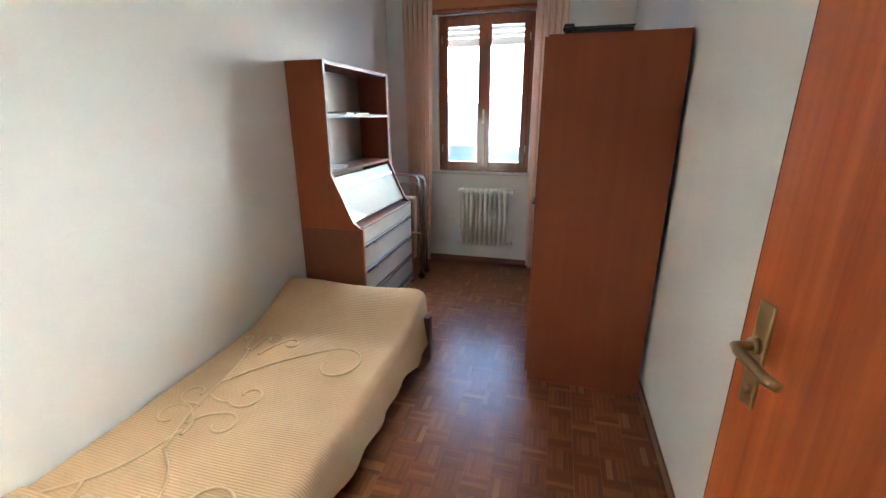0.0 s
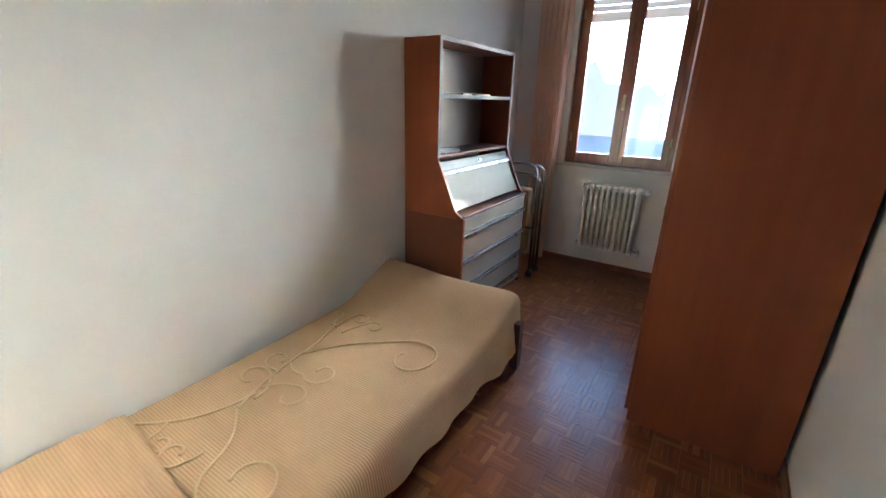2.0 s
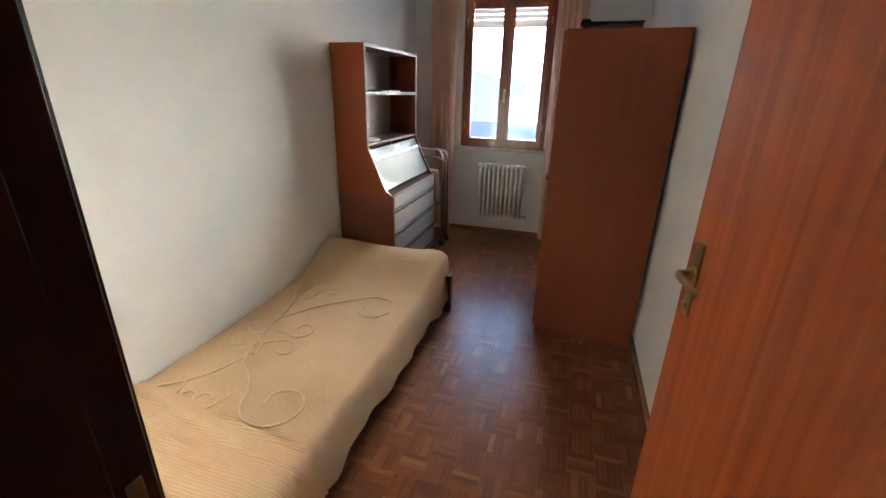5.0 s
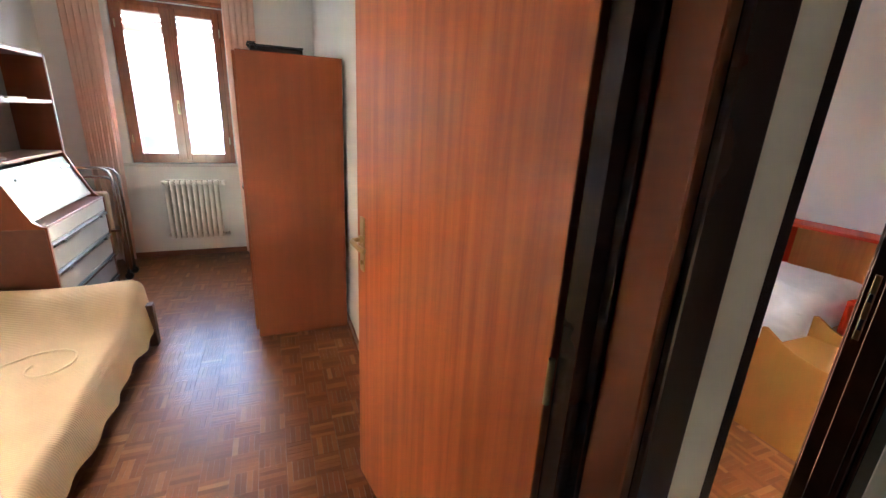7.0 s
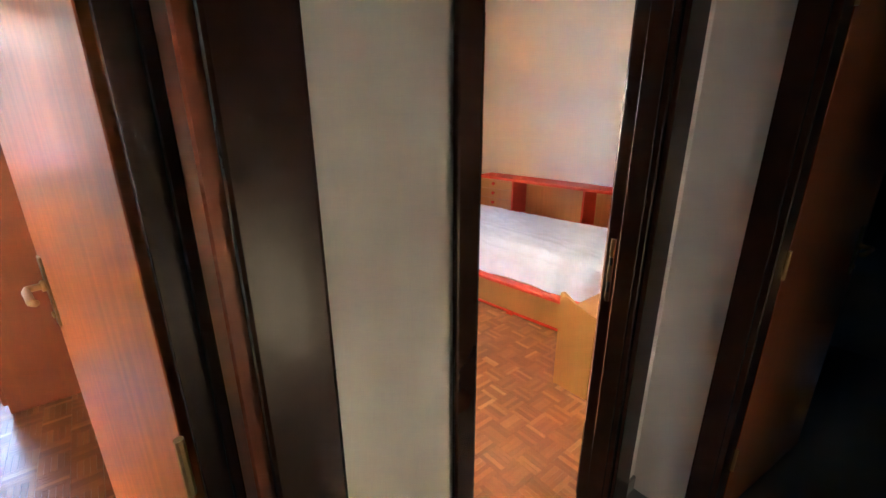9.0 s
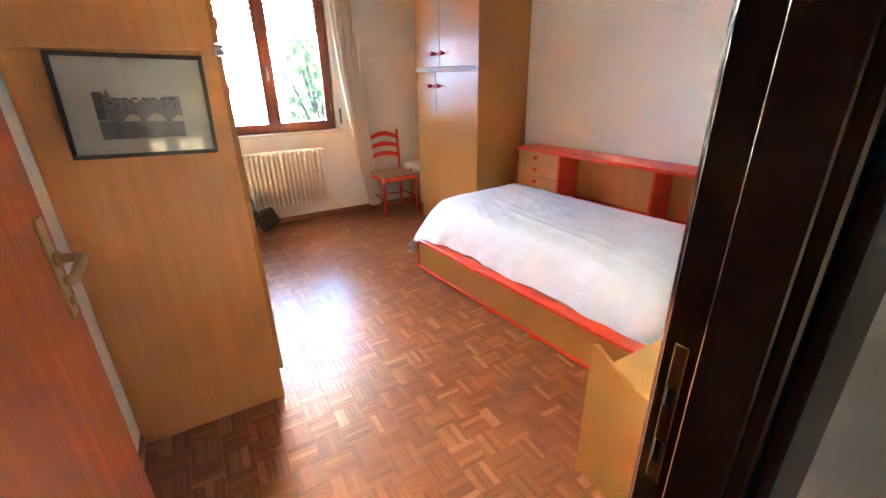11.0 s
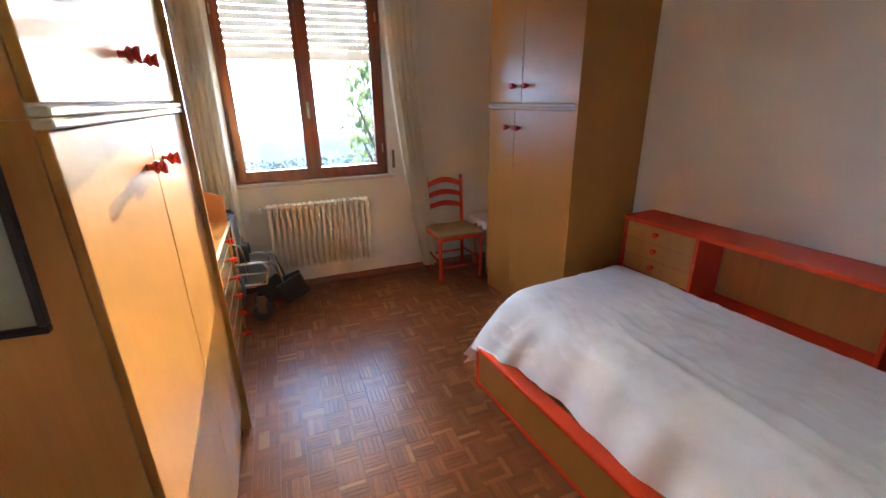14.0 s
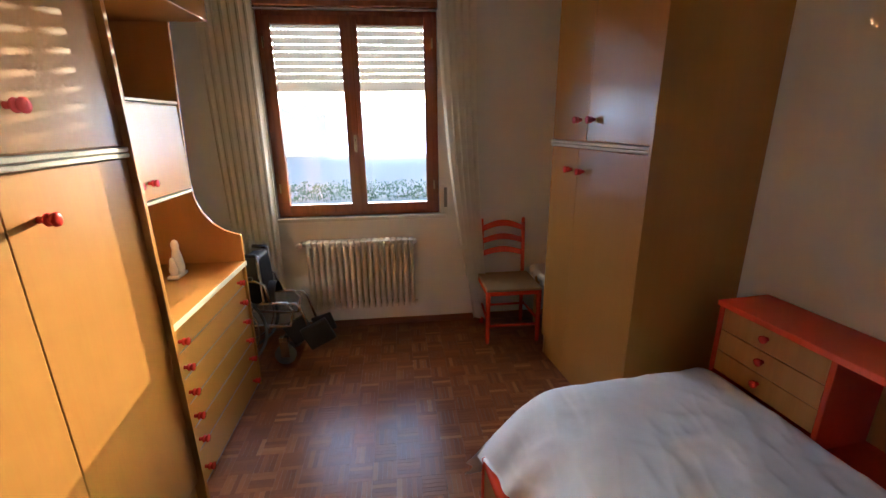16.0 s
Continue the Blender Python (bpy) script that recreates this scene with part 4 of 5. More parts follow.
for i, hgt in enumerate((0.128, 0.128, 0.128, 0.128, 0.128, 0.185)):
    f = part("drawer_front", box(0.5605, 0.58, 0.004, DW - 0.024, zc - hgt + 0.004, zc, 0.003, 2), M_oak_door, dr_)
    part("drawer_groove", box(0.5802, 0.5812, 0.006, DW - 0.026, zc - hgt + 0.0045, zc - hgt + 0.0085), M_grey, f)
    for ky in (0.12, 0.83):
        red_knob(f, 0.58, ky, zc - hgt * 0.55, 0.9)
    zc -= hgt
curve = [(0, 0.0), (0.585, 0.0), (0.60, 1.045), (0.57, 1.052), (0.51, 1.075), (0.45, 1.12), (0.40, 1.19), (0.372, 1.27), (0.362, 1.36), (0.378, 1.79), (0.40, 2.2), (0.40, 2.6), (0, 2.6)]
part("curved_side", plate(curve, "y", DW - 0.02, DW, 0.0015), M_oak_door, dr_)
part("hutch_back", box(0.0, 0.008, 0.0, DW - 0.0205, 0.8785, 2.2), M_oak_door, dr_)
part("hutch_cabinet", box(0.0085, 0.352, 0.0, DW - 0.0205, 1.33, 1.79, 0.001), M_oak_door, dr_)
for y0, y1, ky in ((0.003, 0.4635, 0.405), (0.4665, DW - 0.024, 0.525)):
    d = part("hutch_door", box(0.3525, 0.370, y0, y1, 1.335, 1.785, 0.003, 2), M_oak_door, dr_)
    red_knob(d, 0.370, ky, 1.415, 0.9)
part("hutch_shelf", boxes([(0.0085, 0.376, 0.0, DW - 0.0205, 1.791, 1.806), (0.0085, 0.376, 0.0, DW - 0.0205, 1.314, 1.3295)], 0.002), M_trim, dr_, "pale edged shelf board")
part("niche_back", box(0.0085, 0.012, 0.0, DW - 0.0205, 1.807, 2.199), M_mahog, dr_)
part("top_cabinet", box(0.0, 0.60, 0.0, DW - 0.0205, 2.20, 2.60, 0.003), M_oak_door, dr_)
fg = thing("figurine", "small white and blue ceramic figurine on the dresser", "figurine", pose(2.99, 3.60, 0.878))
part("base", box(-0.03, 0.03, -0.07, 0.05, 0, 0.02, 0.008, 2), M_ceramic, fg)
part("tall_body", turned(lathe([(0.028, 0.0), (0.032, 0.03), (0.026, 0.09), (0.018, 0.13), (0.021, 0.155), (0.016, 0.175), (0.006, 0.185)], 14), pose(0, 0.015, 0.0195)), M_ceramic, fg, "", True)
part("small_body", turned(lathe([(0.02, 0.0), (0.023, 0.03), (0.015, 0.07), (0.014, 0.085), (0.006, 0.098)], 14), pose(0, -0.04, 0.0195)), M_ceramic, fg, "", True)

# headboard shelving and bed
HX0, HX1 = 5.71, 5.975
hb = thing("headboard_shelf", "long orange lacquered headboard shelf with oak drawers", "headboard", ASKEW)
HY0, HY1, HZ = 0.80, 2.885, 0.885
part("top_board", box(HX0 - 0.012, HX1, HY0, HY1 + 0.01, HZ - 0.028, HZ, 0.005, 2), M_orange, hb)
part("bottom_board", box(HX0, HX1, HY0 + 0.021, HY1 - 0.021, 0.46, 0.48, 0.003), M_orange, hb)
part("back_panel", box(HX1 - 0.012, HX1, HY0 + 0.021, HY1 - 0.021, 0.05, HZ - 0.0285), M_oak, hb, "oak laminate back panel")
for y in (HY0, 1.565, 2.385, HY1 - 0.02):
    part("upright", box(HX0 - 0.006, HX1 - 0.0125, y, y + 0.02, 0.0, HZ - 0.0285, 0.003), M_orange, hb)
for i in range(3):
    z1 = HZ - 0.032 - i * 0.105
    f = part("drawer_front", box(HX0, HX0 + 0.02, 2.408, HY1 - 0.023, z1 - 0.102, z1, 0.002), M_oak, hb, "oak laminate drawer front")
    part("knob", turned(lathe([(0.009, 0.0), (0.008, 0.012), (0.016, 0.017), (0.017, 0.027), (0.010, 0.031)], 14), pose(HX0, 2.645, z1 - 0.042, 0, -90, 0)), M_knob, f, "turned red lacquer knob", True)
part("lower_panel", box(HX0 + 0.02, HX0 + 0.034, HY0 + 0.021, 2.385, 0.02, 0.4595), M_oak, hb)
ns = thing("bedside_shelf", "low orange lacquered open bedside shelf", "bedside shelf", pose(5.15, 0.28, 0))
part("top_board", box(0, 0.55, 0, 0.47, 0.572, 0.60, 0.005, 2), M_orange, ns)
for y in (0.0, 0.45):
    part("upright", box(0.005, 0.545, y, y + 0.02, 0, 0.5715, 0.003), M_orange, ns)
part("shelf", box(0.005, 0.545, 0.0205, 0.4495, 0.26, 0.28, 0.003), M_orange, ns)
part("back_panel", box(0.52, 0.53, 0.0205, 0.4495, 0.0, 0.2595), M_oak, ns)
eu = thing("end_shelf", "orange lacquered end shelf beside the headboard", "shelf", pose(5.955, 0.115, 0, 0, 0, TURN))
part("top_board", box(-0.012, 0.265, 0, 0.665, 0.847, 0.875, 0.005, 2), M_orange, eu)
for y in (0.0, 0.64):
    part("upright", box(0, 0.26, y, y + 0.02, 0, 0.8465, 0.003), M_orange, eu)
part("back_panel", box(0.253, 0.263, 0.0205, 0.6395, 0.0, 0.846), M_oak, eu)

bb = thing("bed", "bed with orange edged oak base under a white sheet", "bed", pose(4.545, 2.74, 0, 0, 0, TURN))
BL, BWID = 1.97, 1.02          # along -y and +x of the bed
part("side_board", box(0.004, 0.024, -BL + 0.02, -0.02, 0.035, 0.235, 0.002), M_oak_door, bb, "oak laminate side board")
part("foot_board", box(0.02, BWID, -0.024, -0.004, 0.035, 0.235, 0.002), M_oak_door, bb)
part("top_rail", box(-0.004, 0.085, -BL, 0.0, 0.236, 0.268, 0.012, 3), M_orange, bb, "orange lacquered rail")
part("top_rail", box(0.0855, BWID, -0.085, 0.0, 0.236, 0.268, 0.012, 3), M_orange, bb, "orange lacquered rail")
part("bottom_rail", box(-0.002, 0.026, -BL + 0.02, -0.02, 0.012, 0.034, 0.004), M_orange, bb)
for y in (-0.02, -BL):
    part("corner_post", box(-0.003, 0.027, y, y + 0.02, 0.0, 0.2355, 0.003), M_orange, bb)
for y in (-0.9, -1.3):
    part("foot_block", box(-0.004, 0.03, y - 0.03, y + 0.03, 0.0, 0.0115), M_orange, bb)
part("platform", box(0.03, BWID, -BL + 0.025, -0.03, 0.20, 0.234), M_oak, bb)
part("mattress", box(0.20, BWID - 0.02, -BL + 0.04, -0.02, 0.27, 0.50, 0.04, 3), M_sheet, bb)


def sheet_point(u, v):
    """u from the wall side over the mattress and down to the hem, v along the bed from its far end hang to the near one."""
    t = v * 2.40
    edge, top = 0.25 + 0.012 * math.sin(t * 4), 0.562
    if t < 0.22:
        k = (0.22 - t) / 0.22
        y, dz = 0.055 - 0.02 * k, -0.05 - 0.21 * k ** 1.1
    elif t < 0.36:
        k = (t - 0.22) / 0.14 * math.pi / 2
        y, dz = -0.09 + 0.145 * math.cos(k), -0.05 * (1 - math.sin(k))
    elif t < 2.10:
        y, dz = -0.09 - (t - 0.36), 0.0
    else:
        tn = t - 2.10
        k = min(1.0, tn / 0.14) * math.pi / 2
        y, dz = -1.83 - 0.12 * math.sin(k) - 0.01 * tn, -0.08 * (1 - math.cos(k)) - max(0.0, tn - 0.14)
    corner = max(0.0, min(1.0, (0.55 - t) / 0.4))
    near = max(0.0, min(1.0, (t - 1.5) / 0.6))
    hem_x = 0.075 + 0.012 * math.sin(t * 9) + 0.006 * math.sin(t * 23) - 0.135 * corner
    split = 0.70
    if u < split:
        k = u / split
        x, z, deep = BWID + 0.16 - (BWID + 0.16 - edge) * k, top, 0.0
        r = max(0.0, (k - 0.82) / 0.18)
        z -= 0.030 * r * r
        w = max(0.0, (0.12 - k) / 0.12)
        z -= 0.10 * w * w
        s = k * 0.95
    else:
        k = (u - split) / (1 - split)
        x = edge + (hem_x - edge) * k ** 0.85
        z = top - 0.030 - (top - 0.030 - 0.272) * k ** 1.15
        z -= corner * 0.05 * k
        deep, s = k, 0.95 + 0.3 * k
    calm = math.sin(math.pi * min(1.0, deep)) if deep else 0.0
    z += dz * (1.0 if deep < 0.5 else 1.0 - 0.75 * (deep - 0.5) * 2)
    z += 0.007 * wobble(s * 3, t * 2.2, 1.0, 3) + 0.004 * wobble(s * 8, t * 5, 1.0, 13) + 0.0016 * wobble(s * 24, t * 14, 1.0, 21)
    z += calm * (0.003 * math.sin(t * 13 + 3.5 * s) + 0.004 * math.sin(t * 31 + 5 * s)) * (0.5 + 0.8 * wobble(t * 1.3, 0.3, 1.0, 9))
    fold = s - 1.02 + 0.22 * (t - 1.7)                      # loose folds gathering towards the near corner
    z += near * 0.016 * math.exp(-(fold / 0.05) ** 2) * math.sin(min(1.0, t / 2.3) * 3.0 + 0.4)
    z += near * 0.004 * math.sin(26 * fold + 4 * t) * max(0.0, min(1.0, (s - 0.6) * 3))
    x -= calm * 0.003 * math.sin(t * 24 + 1) + near * calm * 0.004 * math.sin(t * 11)
    for off, deepness in ((0.70, 0.005), (0.82, 0.008), (1.03, 0.008)):
        z += deepness * math.exp(-((s - off - 0.10 * (t - 1.2) + 0.02 * math.sin(t * 3 + off * 20)) / 0.022) ** 2) * min(1.0, max(0.0, (t - 0.35) * 1.6)) * (1 - 0.5 * near)
    crumple = 0.35 + 0.65 * max(0.0, 1.0 - abs(t - 0.75) / 0.7) + 0.5 * near
    ridge_ = 1.0 - 2.0 * abs(wobble(s * 5.0 + t * 3.0, t * 5.0 - s * 3.0, 1.0, 31))
    z += 0.012 * crumple * max(0.0, ridge_ - 0.45)
    ridge_ = 1.0 - 2.0 * abs(wobble(s * 11.0 - t * 5.0, t * 4.0 + s * 2.0, 1.0, 47))
    z += 0.009 * crumple * max(0.0, ridge_ - 0.5)
    if deep and t < 0.9:
        x -= 0.014 * math.sin(t * 38 + 2 * deep) * deep * (1 - t / 0.9)
    if t < 0.36:
        y += 0.010 * math.sin(s * 24) * (0.36 - t) / 0.36
    if t > 2.2:
        y += 0.014 * math.sin(s * 17) * (t - 2.2) / 0.2
    if y < -0.01 and x > -0.002:
        z = max(z, 0.2705)
    return (x, y, z)


part("bed_sheet", sheet(140, 200, sheet_point), M_sheet, bb, "rumpled white cotton sheet", True)

# small oak bedside cabinet with scooped sides by the door
cb = thing("bedside_cabinet", "small oak laminate bedside cabinet with scooped sides", "bedside cabinet", pose(4.195, 0.12, 0))
scoop = [(0, 0), (0.545, 0), (0.545, 0.60), (0.525, 0.607), (0.45, 0.565), (0.36, 0.535), (0.26, 0.52), (0.14, 0.52), (0.0, 0.535)]
for x in (0.0, 0.45):
    part("scooped_side", plate(scoop, "x", x, x + 0.018, 0.002), M_oak_door, cb)
part("top", box(0.0185, 0.4495, 0.0, 0.535, 0.462, 0.482, 0.002), M_oak_door, cb)
part("back_panel", box(0.0185, 0.4495, 0.528, 0.538, 0.03, 0.4615), M_oak, cb)
part("bottom", box(0.0185, 0.4495, 0.0, 0.527, 0.05, 0.068), M_oak, cb)
dd = part("cabinet_door", box(0.0195, 0.4485, -0.018, -0.001, 0.05, 0.458, 0.002), M_oak_door, cb)
part("knob", turned(lathe([(0.009, 0.0), (0.008, 0.012), (0.016, 0.017), (0.017, 0.027), (0.010, 0.031)], 14), pose(0.40, -0.018, 0.30, 90, 0, 0)), M_knob, dd, "", True)

radiator("radiator", "cream enamelled column radiator below the wide window", 3.475, 4.335, BY1 - 0.001, 0.205, 0.79, 18, -1)
curtain("curtain", "cream curtain drawn aside, lit from behind", M_whitecurtain, 2.92, 3.296, 2.95, 3.280, BY1 - 0.10, 0.25, 2.70, 7, 0.028, 3.0)
curtain("curtain", "cream curtain pulled aside towards the chair", M_whitecurtain, 4.56, 4.83, 4.84, 4.95, BY1 - 0.10, 0.06, 2.70, 5, 0.032, 4.0, -0.05)
st = thing("shutter_strap", "white shutter strap with its winder on the wall", "shutter strap", pose(4.605, BY1, 0))
part("strap", box(-0.011, 0.011, -0.012, -0.009, 1.20, 2.46), M_white, st)
part("winder_plate", box(-0.022, 0.022, -0.010, 0.0, 0.99, 1.21, 0.003, 2), M_white, st)
part("winder_slot", box(-0.013, 0.013, -0.0135, -0.0102, 1.02, 1.18, 0.001), M_rubber, st)

# ladder-back chair
ch = thing("chair", "orange lacquered ladder-back chair with woven straw seat", "chair", pose(4.855, 4.155, 0))
CW, CD = 0.44, 0.40
for x in (0.02, CW - 0.02):
    leg = lathe([(0.013, 0.0), (0.017, 0.05), (0.019, 0.20), (0.014, 0.225), (0.021, 0.24), (0.014, 0.255), (0.019, 0.30), (0.020, 0.44)], 12)
    part("leg", turned(leg, pose(x, 0.02, 0)), M_orange, ch, "turned front leg", True)
    xb = 0.045 if x < 0.1 else CW - 0.045
    post = tube([(xb, CD - 0.005, 0.0), (xb, CD, 0.44), (xb, CD + 0.012, 0.65), (xb, CD + 0.03, 0.885)], 0.016, 10)
    pb = part("back_post", post, M_orange, ch, "", True)
    part("finial", turned(lathe([(0.009, 0.0), (0.015, 0.014), (0.016, 0.024), (0.008, 0.037)], 12), pose(xb, CD + 0.03, 0.884)), M_orange, pb, "", True)
for z, rise in ((0.60, 0.035), (0.705, 0.04), (0.81, 0.05)):
    yb = CD + 0.005 + 0.03 * (z - 0.44) / 0.45
    n = 12
    up = [(0.05 + (CW - 0.10) * i / n, z + 0.045 + rise * math.sin(math.pi * i / n)) for i in range(n + 1)]
    lo = [(0.05 + (CW - 0.10) * i / n, z + rise * 0.85 * math.sin(math.pi * i / n)) for i in range(n, -1, -1)]
    part("back_slat", plate(up + lo, "y", yb, yb + 0.014, 0.002), M_orange, ch)
part("seat_rail", boxes([(0.02, CW - 0.02, 0.005, 0.035, 0.405, 0.438), (0.005, 0.035, 0.0355, CD - 0.02, 0.405, 0.438), (CW - 0.035, CW - 0.005, 0.0355, CD - 0.02, 0.405, 0.438)], 0.004), M_orange, ch)
part("seat", box(0.004, CW - 0.004, 0.0, CD - 0.005, 0.4385, 0.465, 0.012, 3), M_seat, ch, "woven straw seat")
for a, b in (((0.02, 0.02, 0.15), (CW - 0.02, 0.02, 0.15)), ((0.02, 0.02, 0.19), (0.045, CD, 0.19)), ((CW - 0.02, 0.02, 0.19), (CW - 0.045, CD, 0.19)), ((0.045, CD, 0.16), (CW - 0.045, CD, 0.16))):
    part("stretcher", rod(a, b, 0.010, 10), M_orange, ch, "", True)
lt = thing("side_table", "low small table under a white cloth behind the chair", "side table", pose(5.33, 4.18, 0))
part("tabletop", box(0, 0.40, 0, 0.36, 0.50, 0.52, 0.003), M_oak, lt)
for x in (0.02, 0.34):
    for y in (0.02, 0.30):
        part("leg", box(x, x + 0.035, y, y + 0.035, 0, 0.4995, 0.003), M_oak, lt)
part("cloth", sheet(30, 24, lambda u, v: (-0.03 + 0.46 * u, -0.03 + 0.42 * v, 0.524 - (0.06 * max(0, 1 - 14 * min(u, 1 - u, v, 1 - v)) * (0.7 + 0.3 * math.sin(u * 30 + v * 26))))), M_sheet, lt, "white cotton table cloth", True)

# folded wheelchair
wc = thing("wheelchair", "folded wheelchair with black nylon and chrome tubes", "wheelchair", pose(3.28, 4.08, 0))
for y, s in ((0.0, -1), (0.24, 1)):
    tyre = [(-0.31 + 0.29 * math.cos(a / 28 * 2 * math.pi), y + s * 0.03, 0.302 + 0.29 * math.sin(a / 28 * 2 * math.pi)) for a in range(28)]
    wh = part("rear_wheel", tube(tyre, 0.012, 8, True), M_rubber, wc, "grey rear tyre", True)
    part("push_rim", tube([(-0.31 + 0.25 * math.cos(a / 28 * 2 * math.pi), y + s * 0.055, 0.302 + 0.25 * math.sin(a / 28 * 2 * math.pi)) for a in range(28)], 0.007, 6, True), M_steel, wh, "", True)
    part("hub", rod((-0.31, y + s * 0.015, 0.302), (-0.31, y + s * 0.05, 0.302), 0.035, 14), M_black, wh, "", True)
    for k in range(10):
        a = k / 10 * 2 * math.pi
        part("spoke", rod((-0.31, y + s * 0.03, 0.302), (-0.31 + 0.28 * math.cos(a), y + s * 0.03, 0.302 + 0.28 * math.sin(a)), 0.002, 5), M_steel, wh)
    part("side_frame", tube([(-0.03, y, 0.83), (-0.02, y, 0.50), (-0.10, y, 0.45), (-0.28, y, 0.33), (0.08, y, 0.30), (0.14, y, 0.30), (0.17, y, 0.42), (0.13, y, 0.475), (-0.02, y, 0.48), (-0.20, y, 0.47)], 0.011, 8), M_steel, wc, "chrome side tube", True)
    part("arm_tube", tube([(-0.26, y + s * 0.012, 0.60), (-0.22, y + s * 0.012, 0.655), (-0.06, y + s * 0.012, 0.655), (0.0, y + s * 0.012, 0.62), (0.025, y + s * 0.012, 0.48)], 0.010, 8), M_steel, wc, "chrome arm tube", True)
    part("arm_pad", box(-0.23, -0.07, y + s * 0.012 - 0.018, y + s * 0.012 + 0.018, 0.662, 0.685, 0.008, 2), M_black, wc)
    part("leg_tube", tube([(0.14, y, 0.46), (0.19, y, 0.47), (0.22, y, 0.43), (0.27, y + 0.02, 0.22), (0.28, y + 0.02, 0.14)], 0.010, 8), M_steel, wc, "chrome leg-rest tube", True)
    cs = part("front_castor", rod((0.08, y - 0.014, 0.075), (0.08, y + 0.014, 0.075), 0.075, 20), M_rubber, wc, "grey front castor", True)
    part("castor_fork", boxes([(0.05, 0.11, y - 0.024, y - 0.016, 0.06, 0.19), (0.05, 0.11, y + 0.016, y + 0.024, 0.06, 0.19), (0.05, 0.11, y - 0.024, y + 0.024, 0.1905, 0.215)], 0.003), M_steel, cs)
    part("handle_grip", rod((-0.035, y, 0.83), (-0.13, y, 0.835), 0.015, 10), M_black, wc, "", True)
part("footplate", turned(box(-0.10, 0.10, -0.020, 0.020, -0.09, 0.09, 0.012, 2), pose(0.325, 0.0, 0.225, 0, -24, 8)), M_black, wc, "black folded footplate")
part("footplate", turned(box(-0.08, 0.08, -0.015, 0.015, -0.07, 0.07, 0.008, 2), pose(0.33, 0.22, 0.20, 0, -20, -8)), M_black, wc, "black folded footplate")
part("calf_strap", turned(box(-0.09, 0.09, -0.018, 0.018, -0.09, 0.09, 0.012, 2), pose(0.175, 0.08, 0.225, 0, -28, 5)), M_nylon, wc, "black nylon calf strap")
part("seat_sling", sheet(8, 10, lambda u, v: (-0.19 + 0.24 * u, 0.24 * v, 0.485 + 0.12 * math.sin(v * math.pi))), M_nylon, wc, "black nylon seat folded upward", True)
part("back_sling", turned(box(-0.075, 0.045, 0.0, 0.24, 0.47, 0.815, 0.025, 3), pose(-0.02, 0.0, 0.0, 0, -3, 0)), M_nylon, wc, "black nylon back sling", True)

# ---------------------------------------------------------------- corridor and bathroom
th = thing("wall_box", "small dark wall box high on the corridor wall", "wall box", pose(3.80, EY0, 0))
part("case", box(-0.04, 0.04, -0.035, 0.0, 1.92, 2.03, 0.004, 2), M_black, th)
part("cover", box(-0.03, 0.03, -0.039, -0.0355, 1.93, 2.02, 0.001), M_framepic, th)
wcq = thing("toilet", "white ceramic toilet against the bathroom wall", "toilet", pose(5.25, -1.0, 0))
part("pedestal", turned(lathe([(0.11, 0.0), (0.10, 0.06), (0.09, 0.18), (0.13, 0.30), (0.18, 0.385), (0.175, 0.40)], 20), Matrix.Diagonal((1.3, 1.0, 1.0, 1))), M_ceramic, wcq, "", True)
part("seat_ring", turned(lathe([(0.185, 0.4005), (0.19, 0.41), (0.18, 0.425)], 22), Matrix.Diagonal((1.3, 1.0, 1.0, 1))), M_ceramic, wcq, "", True)
part("cistern", box(0.26, 0.44, -0.19, 0.19, 0.42, 0.78, 0.03, 3), M_ceramic, wcq)
# ---------------------------------------------------------------- outdoors


def house(name, x, y, w, d, h, label, rows):
    b = thing(name, label, "house", pose(x, y, -3.3))
    wl = part("wall", box(0, w, 0, d, 0, h), M_house, b)
    part("roof", plate([(-0.5, h), (w + 0.5, h), (w / 2, h + w * 0.22)], "y", -0.5, d + 0.5), M_roof, b)
    for j in range(rows):
        for i in range(3):
            wx = w * (i + 0.5) / 3
            fr = part("window", box(wx - 0.55, wx + 0.55, -0.05, 0.02, 1.0 + j * 2.9, 2.4 + j * 2.9), M_white, wl)
            part("pane", box(wx - 0.45, wx + 0.45, -0.07, -0.051, 1.1 + j * 2.9, 2.3 + j * 2.9), M_pane_pale, fr)
    return b


house("house", 16.0, 58.0, 12.0, 9.0, 5.6, "rendered house with low tiled roof, colours paled for haze", 2)


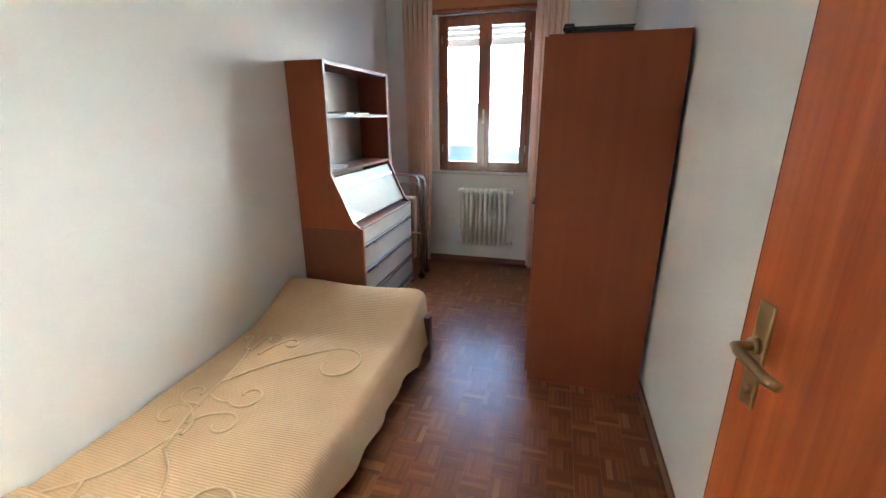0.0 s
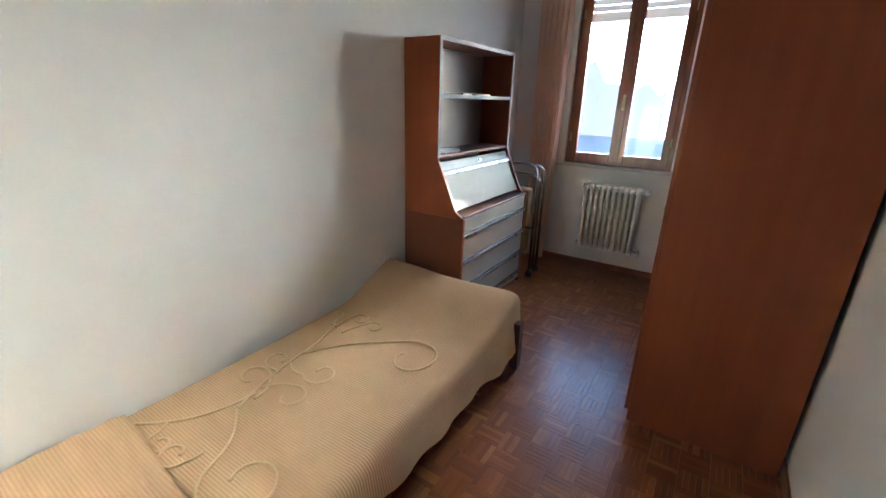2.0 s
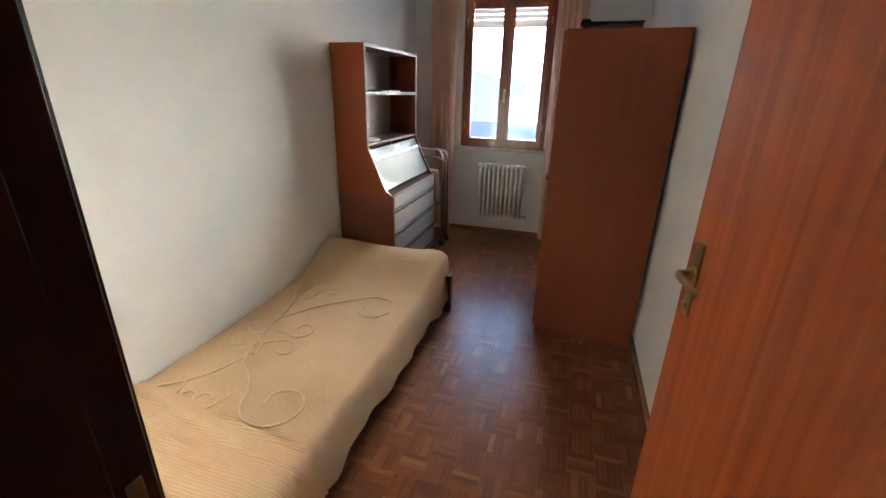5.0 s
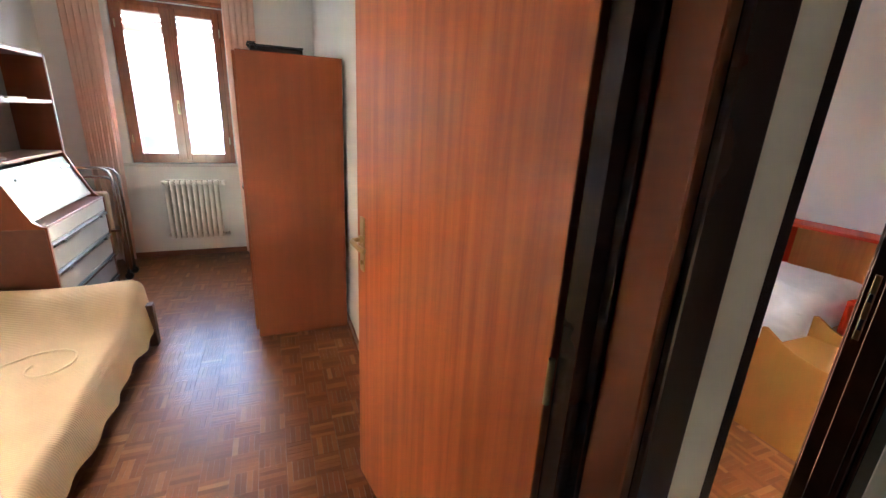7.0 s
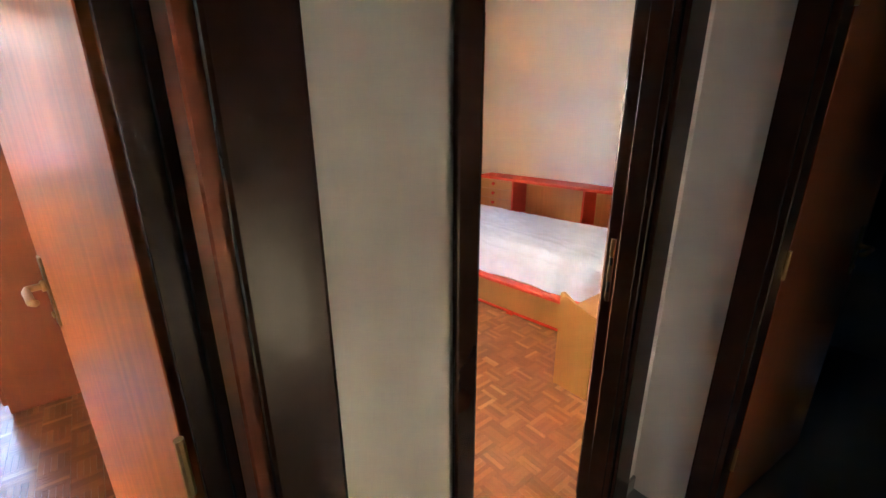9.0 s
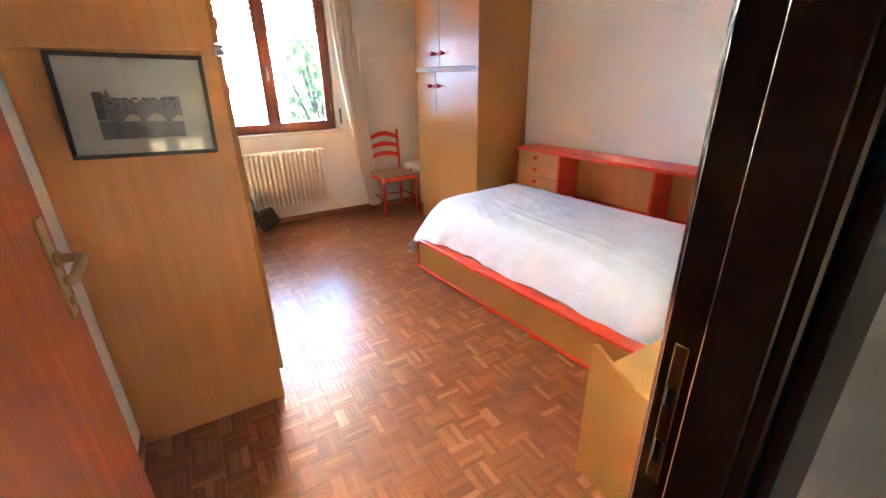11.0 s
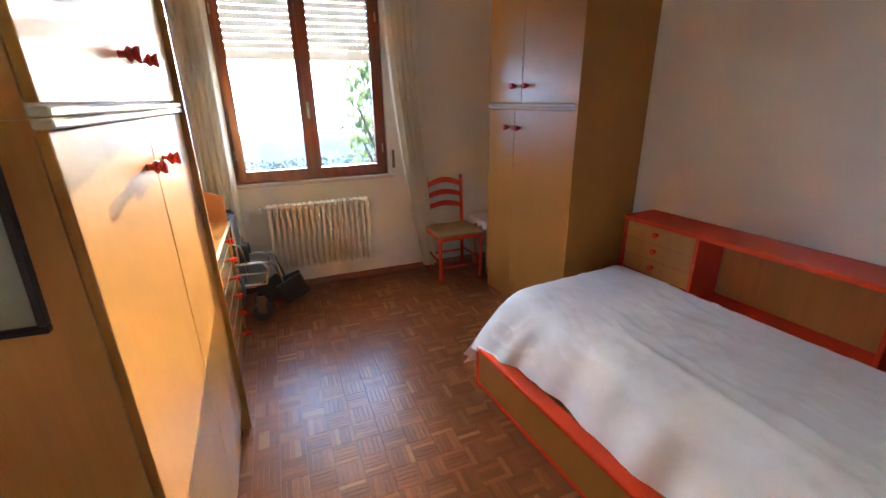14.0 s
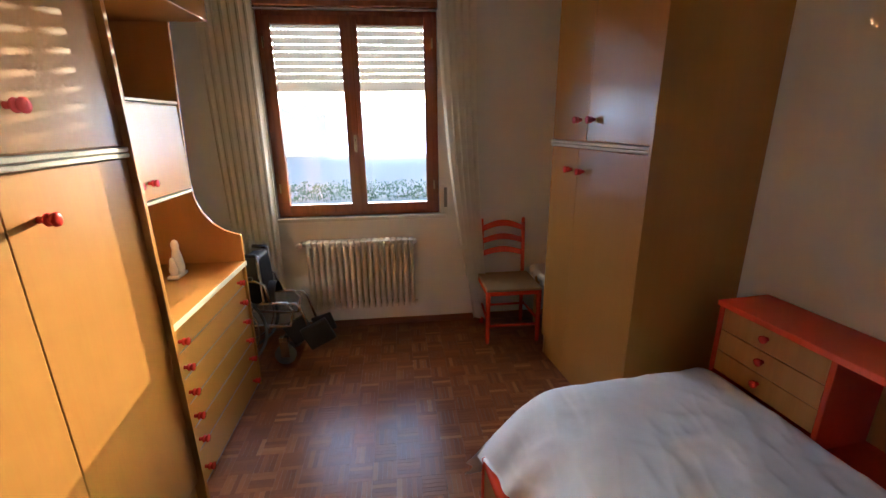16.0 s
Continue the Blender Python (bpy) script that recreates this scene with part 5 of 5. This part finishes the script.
def tree(name, x, y, h, r, n, seed, label):
    rng = random.Random(seed)
    t = thing(name, label, "tree", pose(x, y, -3.3))
    bm = bmesh.new()
    rod_into(bm, (0, 0, 0), (0.1, 0, h * 0.55), 0.16, 8, 0.09)
    tips = []
    for k in range(9):
        a = k * 2.4
        p = (0.1, 0, h * (0.35 + 0.025 * k))
        q = (r * 0.75 * math.cos(a), r * 0.75 * math.sin(a), h * (0.58 + 0.05 * k))
        rod_into(bm, p, q, 0.06, 6, 0.02)
        tips.append(Vector(q))
    part("trunk", bm, M_bark, t)
    verts, faces = [], []
    for k in range(n):
        c = rng.choice(tips) + Vector((rng.gauss(0, r * 0.3), rng.gauss(0, r * 0.3), rng.gauss(0, h * 0.09)))
        s = rng.uniform(0.07, 0.17)
        q = Euler((rng.uniform(0, 3), rng.uniform(0, 3), rng.uniform(0, 6))).to_matrix()
        i = len(verts)
        verts += [c + q @ Vector(v) for v in ((-s, 0, 0), (0, -s * 0.45, 0.02), (s, 0, 0), (0, s * 0.45, 0.02))]
        faces.append((i, i + 1, i + 2, i + 3))
    me = bpy.data.meshes.new("crown")
    me.from_pydata(verts, [], faces)
    me.materials.append(M_leaf)
    ob = new("crown", me)
    ob.parent = t
    return t


tree("tree", 6.35, 12.5, 6.2, 0.85, 1000, 3, "leafy garden tree, leaves paled for haze")
rngh = random.Random(11)
vs, fs = [], []
for k in range(5000):
    c = Vector((rngh.uniform(-14, 18), 30 + rngh.uniform(0, 1.2), -3.3 + rngh.uniform(0, 1.1) + 0.25 * math.sin(k)))
    s = rngh.uniform(0.06, 0.14)
    q = Euler((rngh.uniform(0, 3), rngh.uniform(0, 3), rngh.uniform(0, 6))).to_matrix()
    i = len(vs)
    vs += [c + q @ Vector(v) for v in ((-s, 0, 0), (0, -s * 0.5, 0.02), (s, 0, 0), (0, s * 0.5, 0.02))]
    fs.append((i, i + 1, i + 2, i + 3))
mh = bpy.data.meshes.new("hedge")
mh.from_pydata(vs, [], fs)
mh.materials.append(M_leaf)
tagged(new("hedge", mh), "dense green garden hedge along the lawn", "hedge", kind="stuff")

# ---------------------------------------------------------------- parquet
TILE, FING = 0.12, 5
GAP = 0.0004


def finger_mesh(w, d):
    bm = box(-w / 2, w / 2, -d / 2, d / 2, -0.006, 0.0, 0.0005)
    return mesh_of("parquet_finger", bm, M_parquet)


fw = TILE / FING
along_x, along_y = finger_mesh(TILE - GAP, fw - GAP), finger_mesh(fw - GAP, TILE - GAP)
floor_small = tagged(new("floor_small"), "mosaic parquet floor of short reddish wood fingers", "floor", kind="structure")
floor_large = tagged(new("floor_large"), "mosaic parquet floor of short reddish wood fingers", "floor", kind="structure")
rngf = random.Random(21)
NEAR_SMALL, NEAR_LARGE = (1.05, 1.75, 0.55, 1.65), (3.35, 4.35, 0.9, 1.9)   # stretches of floor passed most closely


def lay(parent, x0, x1, y0, y1, near):
    vs, fs, made = [], [], 0
    i = 0
    while x0 + i * TILE < x1:
        j = 0
        while y0 + j * TILE < y1:
            tx, ty = x0 + i * TILE, y0 + j * TILE
            for k in range(FING):
                if (i + j) % 2:
                    a, b, c, d = tx, tx + TILE, ty + k * fw, ty + (k + 1) * fw
                else:
                    a, b, c, d = tx + k * fw, tx + (k + 1) * fw, ty, ty + TILE
                b, d = min(b, x1), min(d, y1)
                if b - a < 0.004 or d - c < 0.004:
                    continue
                whole = b - a > (TILE if (i + j) % 2 else fw) - 0.002 and d - c > (fw if (i + j) % 2 else TILE) - 0.002
                lift = rngf.uniform(-0.0003, 0.0)
                cx, cy = (a + b) / 2, (c + d) / 2
                if whole and made < 300 and near[0] < cx < near[1] and near[2] < cy < near[3]:
                    ob = new("parquet_finger", along_x if (i + j) % 2 else along_y)
                    ob.location = (cx, cy, lift)
                    ob.rotation_euler = (rngf.uniform(-0.001, 0.001), rngf.uniform(-0.001, 0.001), 0)
                    ob.parent = parent
                    made += 1
                    continue
                g, e = GAP / 2, 0.0003
                tl, tr = rngf.uniform(-0.001, 0.001), rngf.uniform(-0.001, 0.001)
                n = len(vs)
                for (px, py) in ((a + g, c + g), (b - g, c + g), (b - g, d - g), (a + g, d - g)):
                    vs.append((px, py, -0.006))
                for (px, py) in ((a + g + e, c + g + e), (b - g - e, c + g + e), (b - g - e, d - g - e), (a + g + e, d - g - e)):
                    vs.append((px, py, lift + tl * (px - cx) + tr * (py - cy)))
                fs.append((n + 4, n + 5, n + 6, n + 7))
                for q in range(4):
                    fs.append((n + q, n + (q + 1) % 4, n + 4 + (q + 1) % 4, n + 4 + q))
            j += 1
        i += 1
    me = bpy.data.meshes.new("parquet_field")
    me.from_pydata(vs, [], fs)
    me.materials.append(M_parquet_rest)
    ob = new("parquet_field", me)
    ob.parent = parent
    tagged(ob, kind="stuff")


lay(floor_small, AX0, AX1, DY1 - 0.06, AY1, NEAR_SMALL)
lay(floor_large, JOG, BX1 + 0.3, EY0 + 0.07, BY1, NEAR_LARGE)
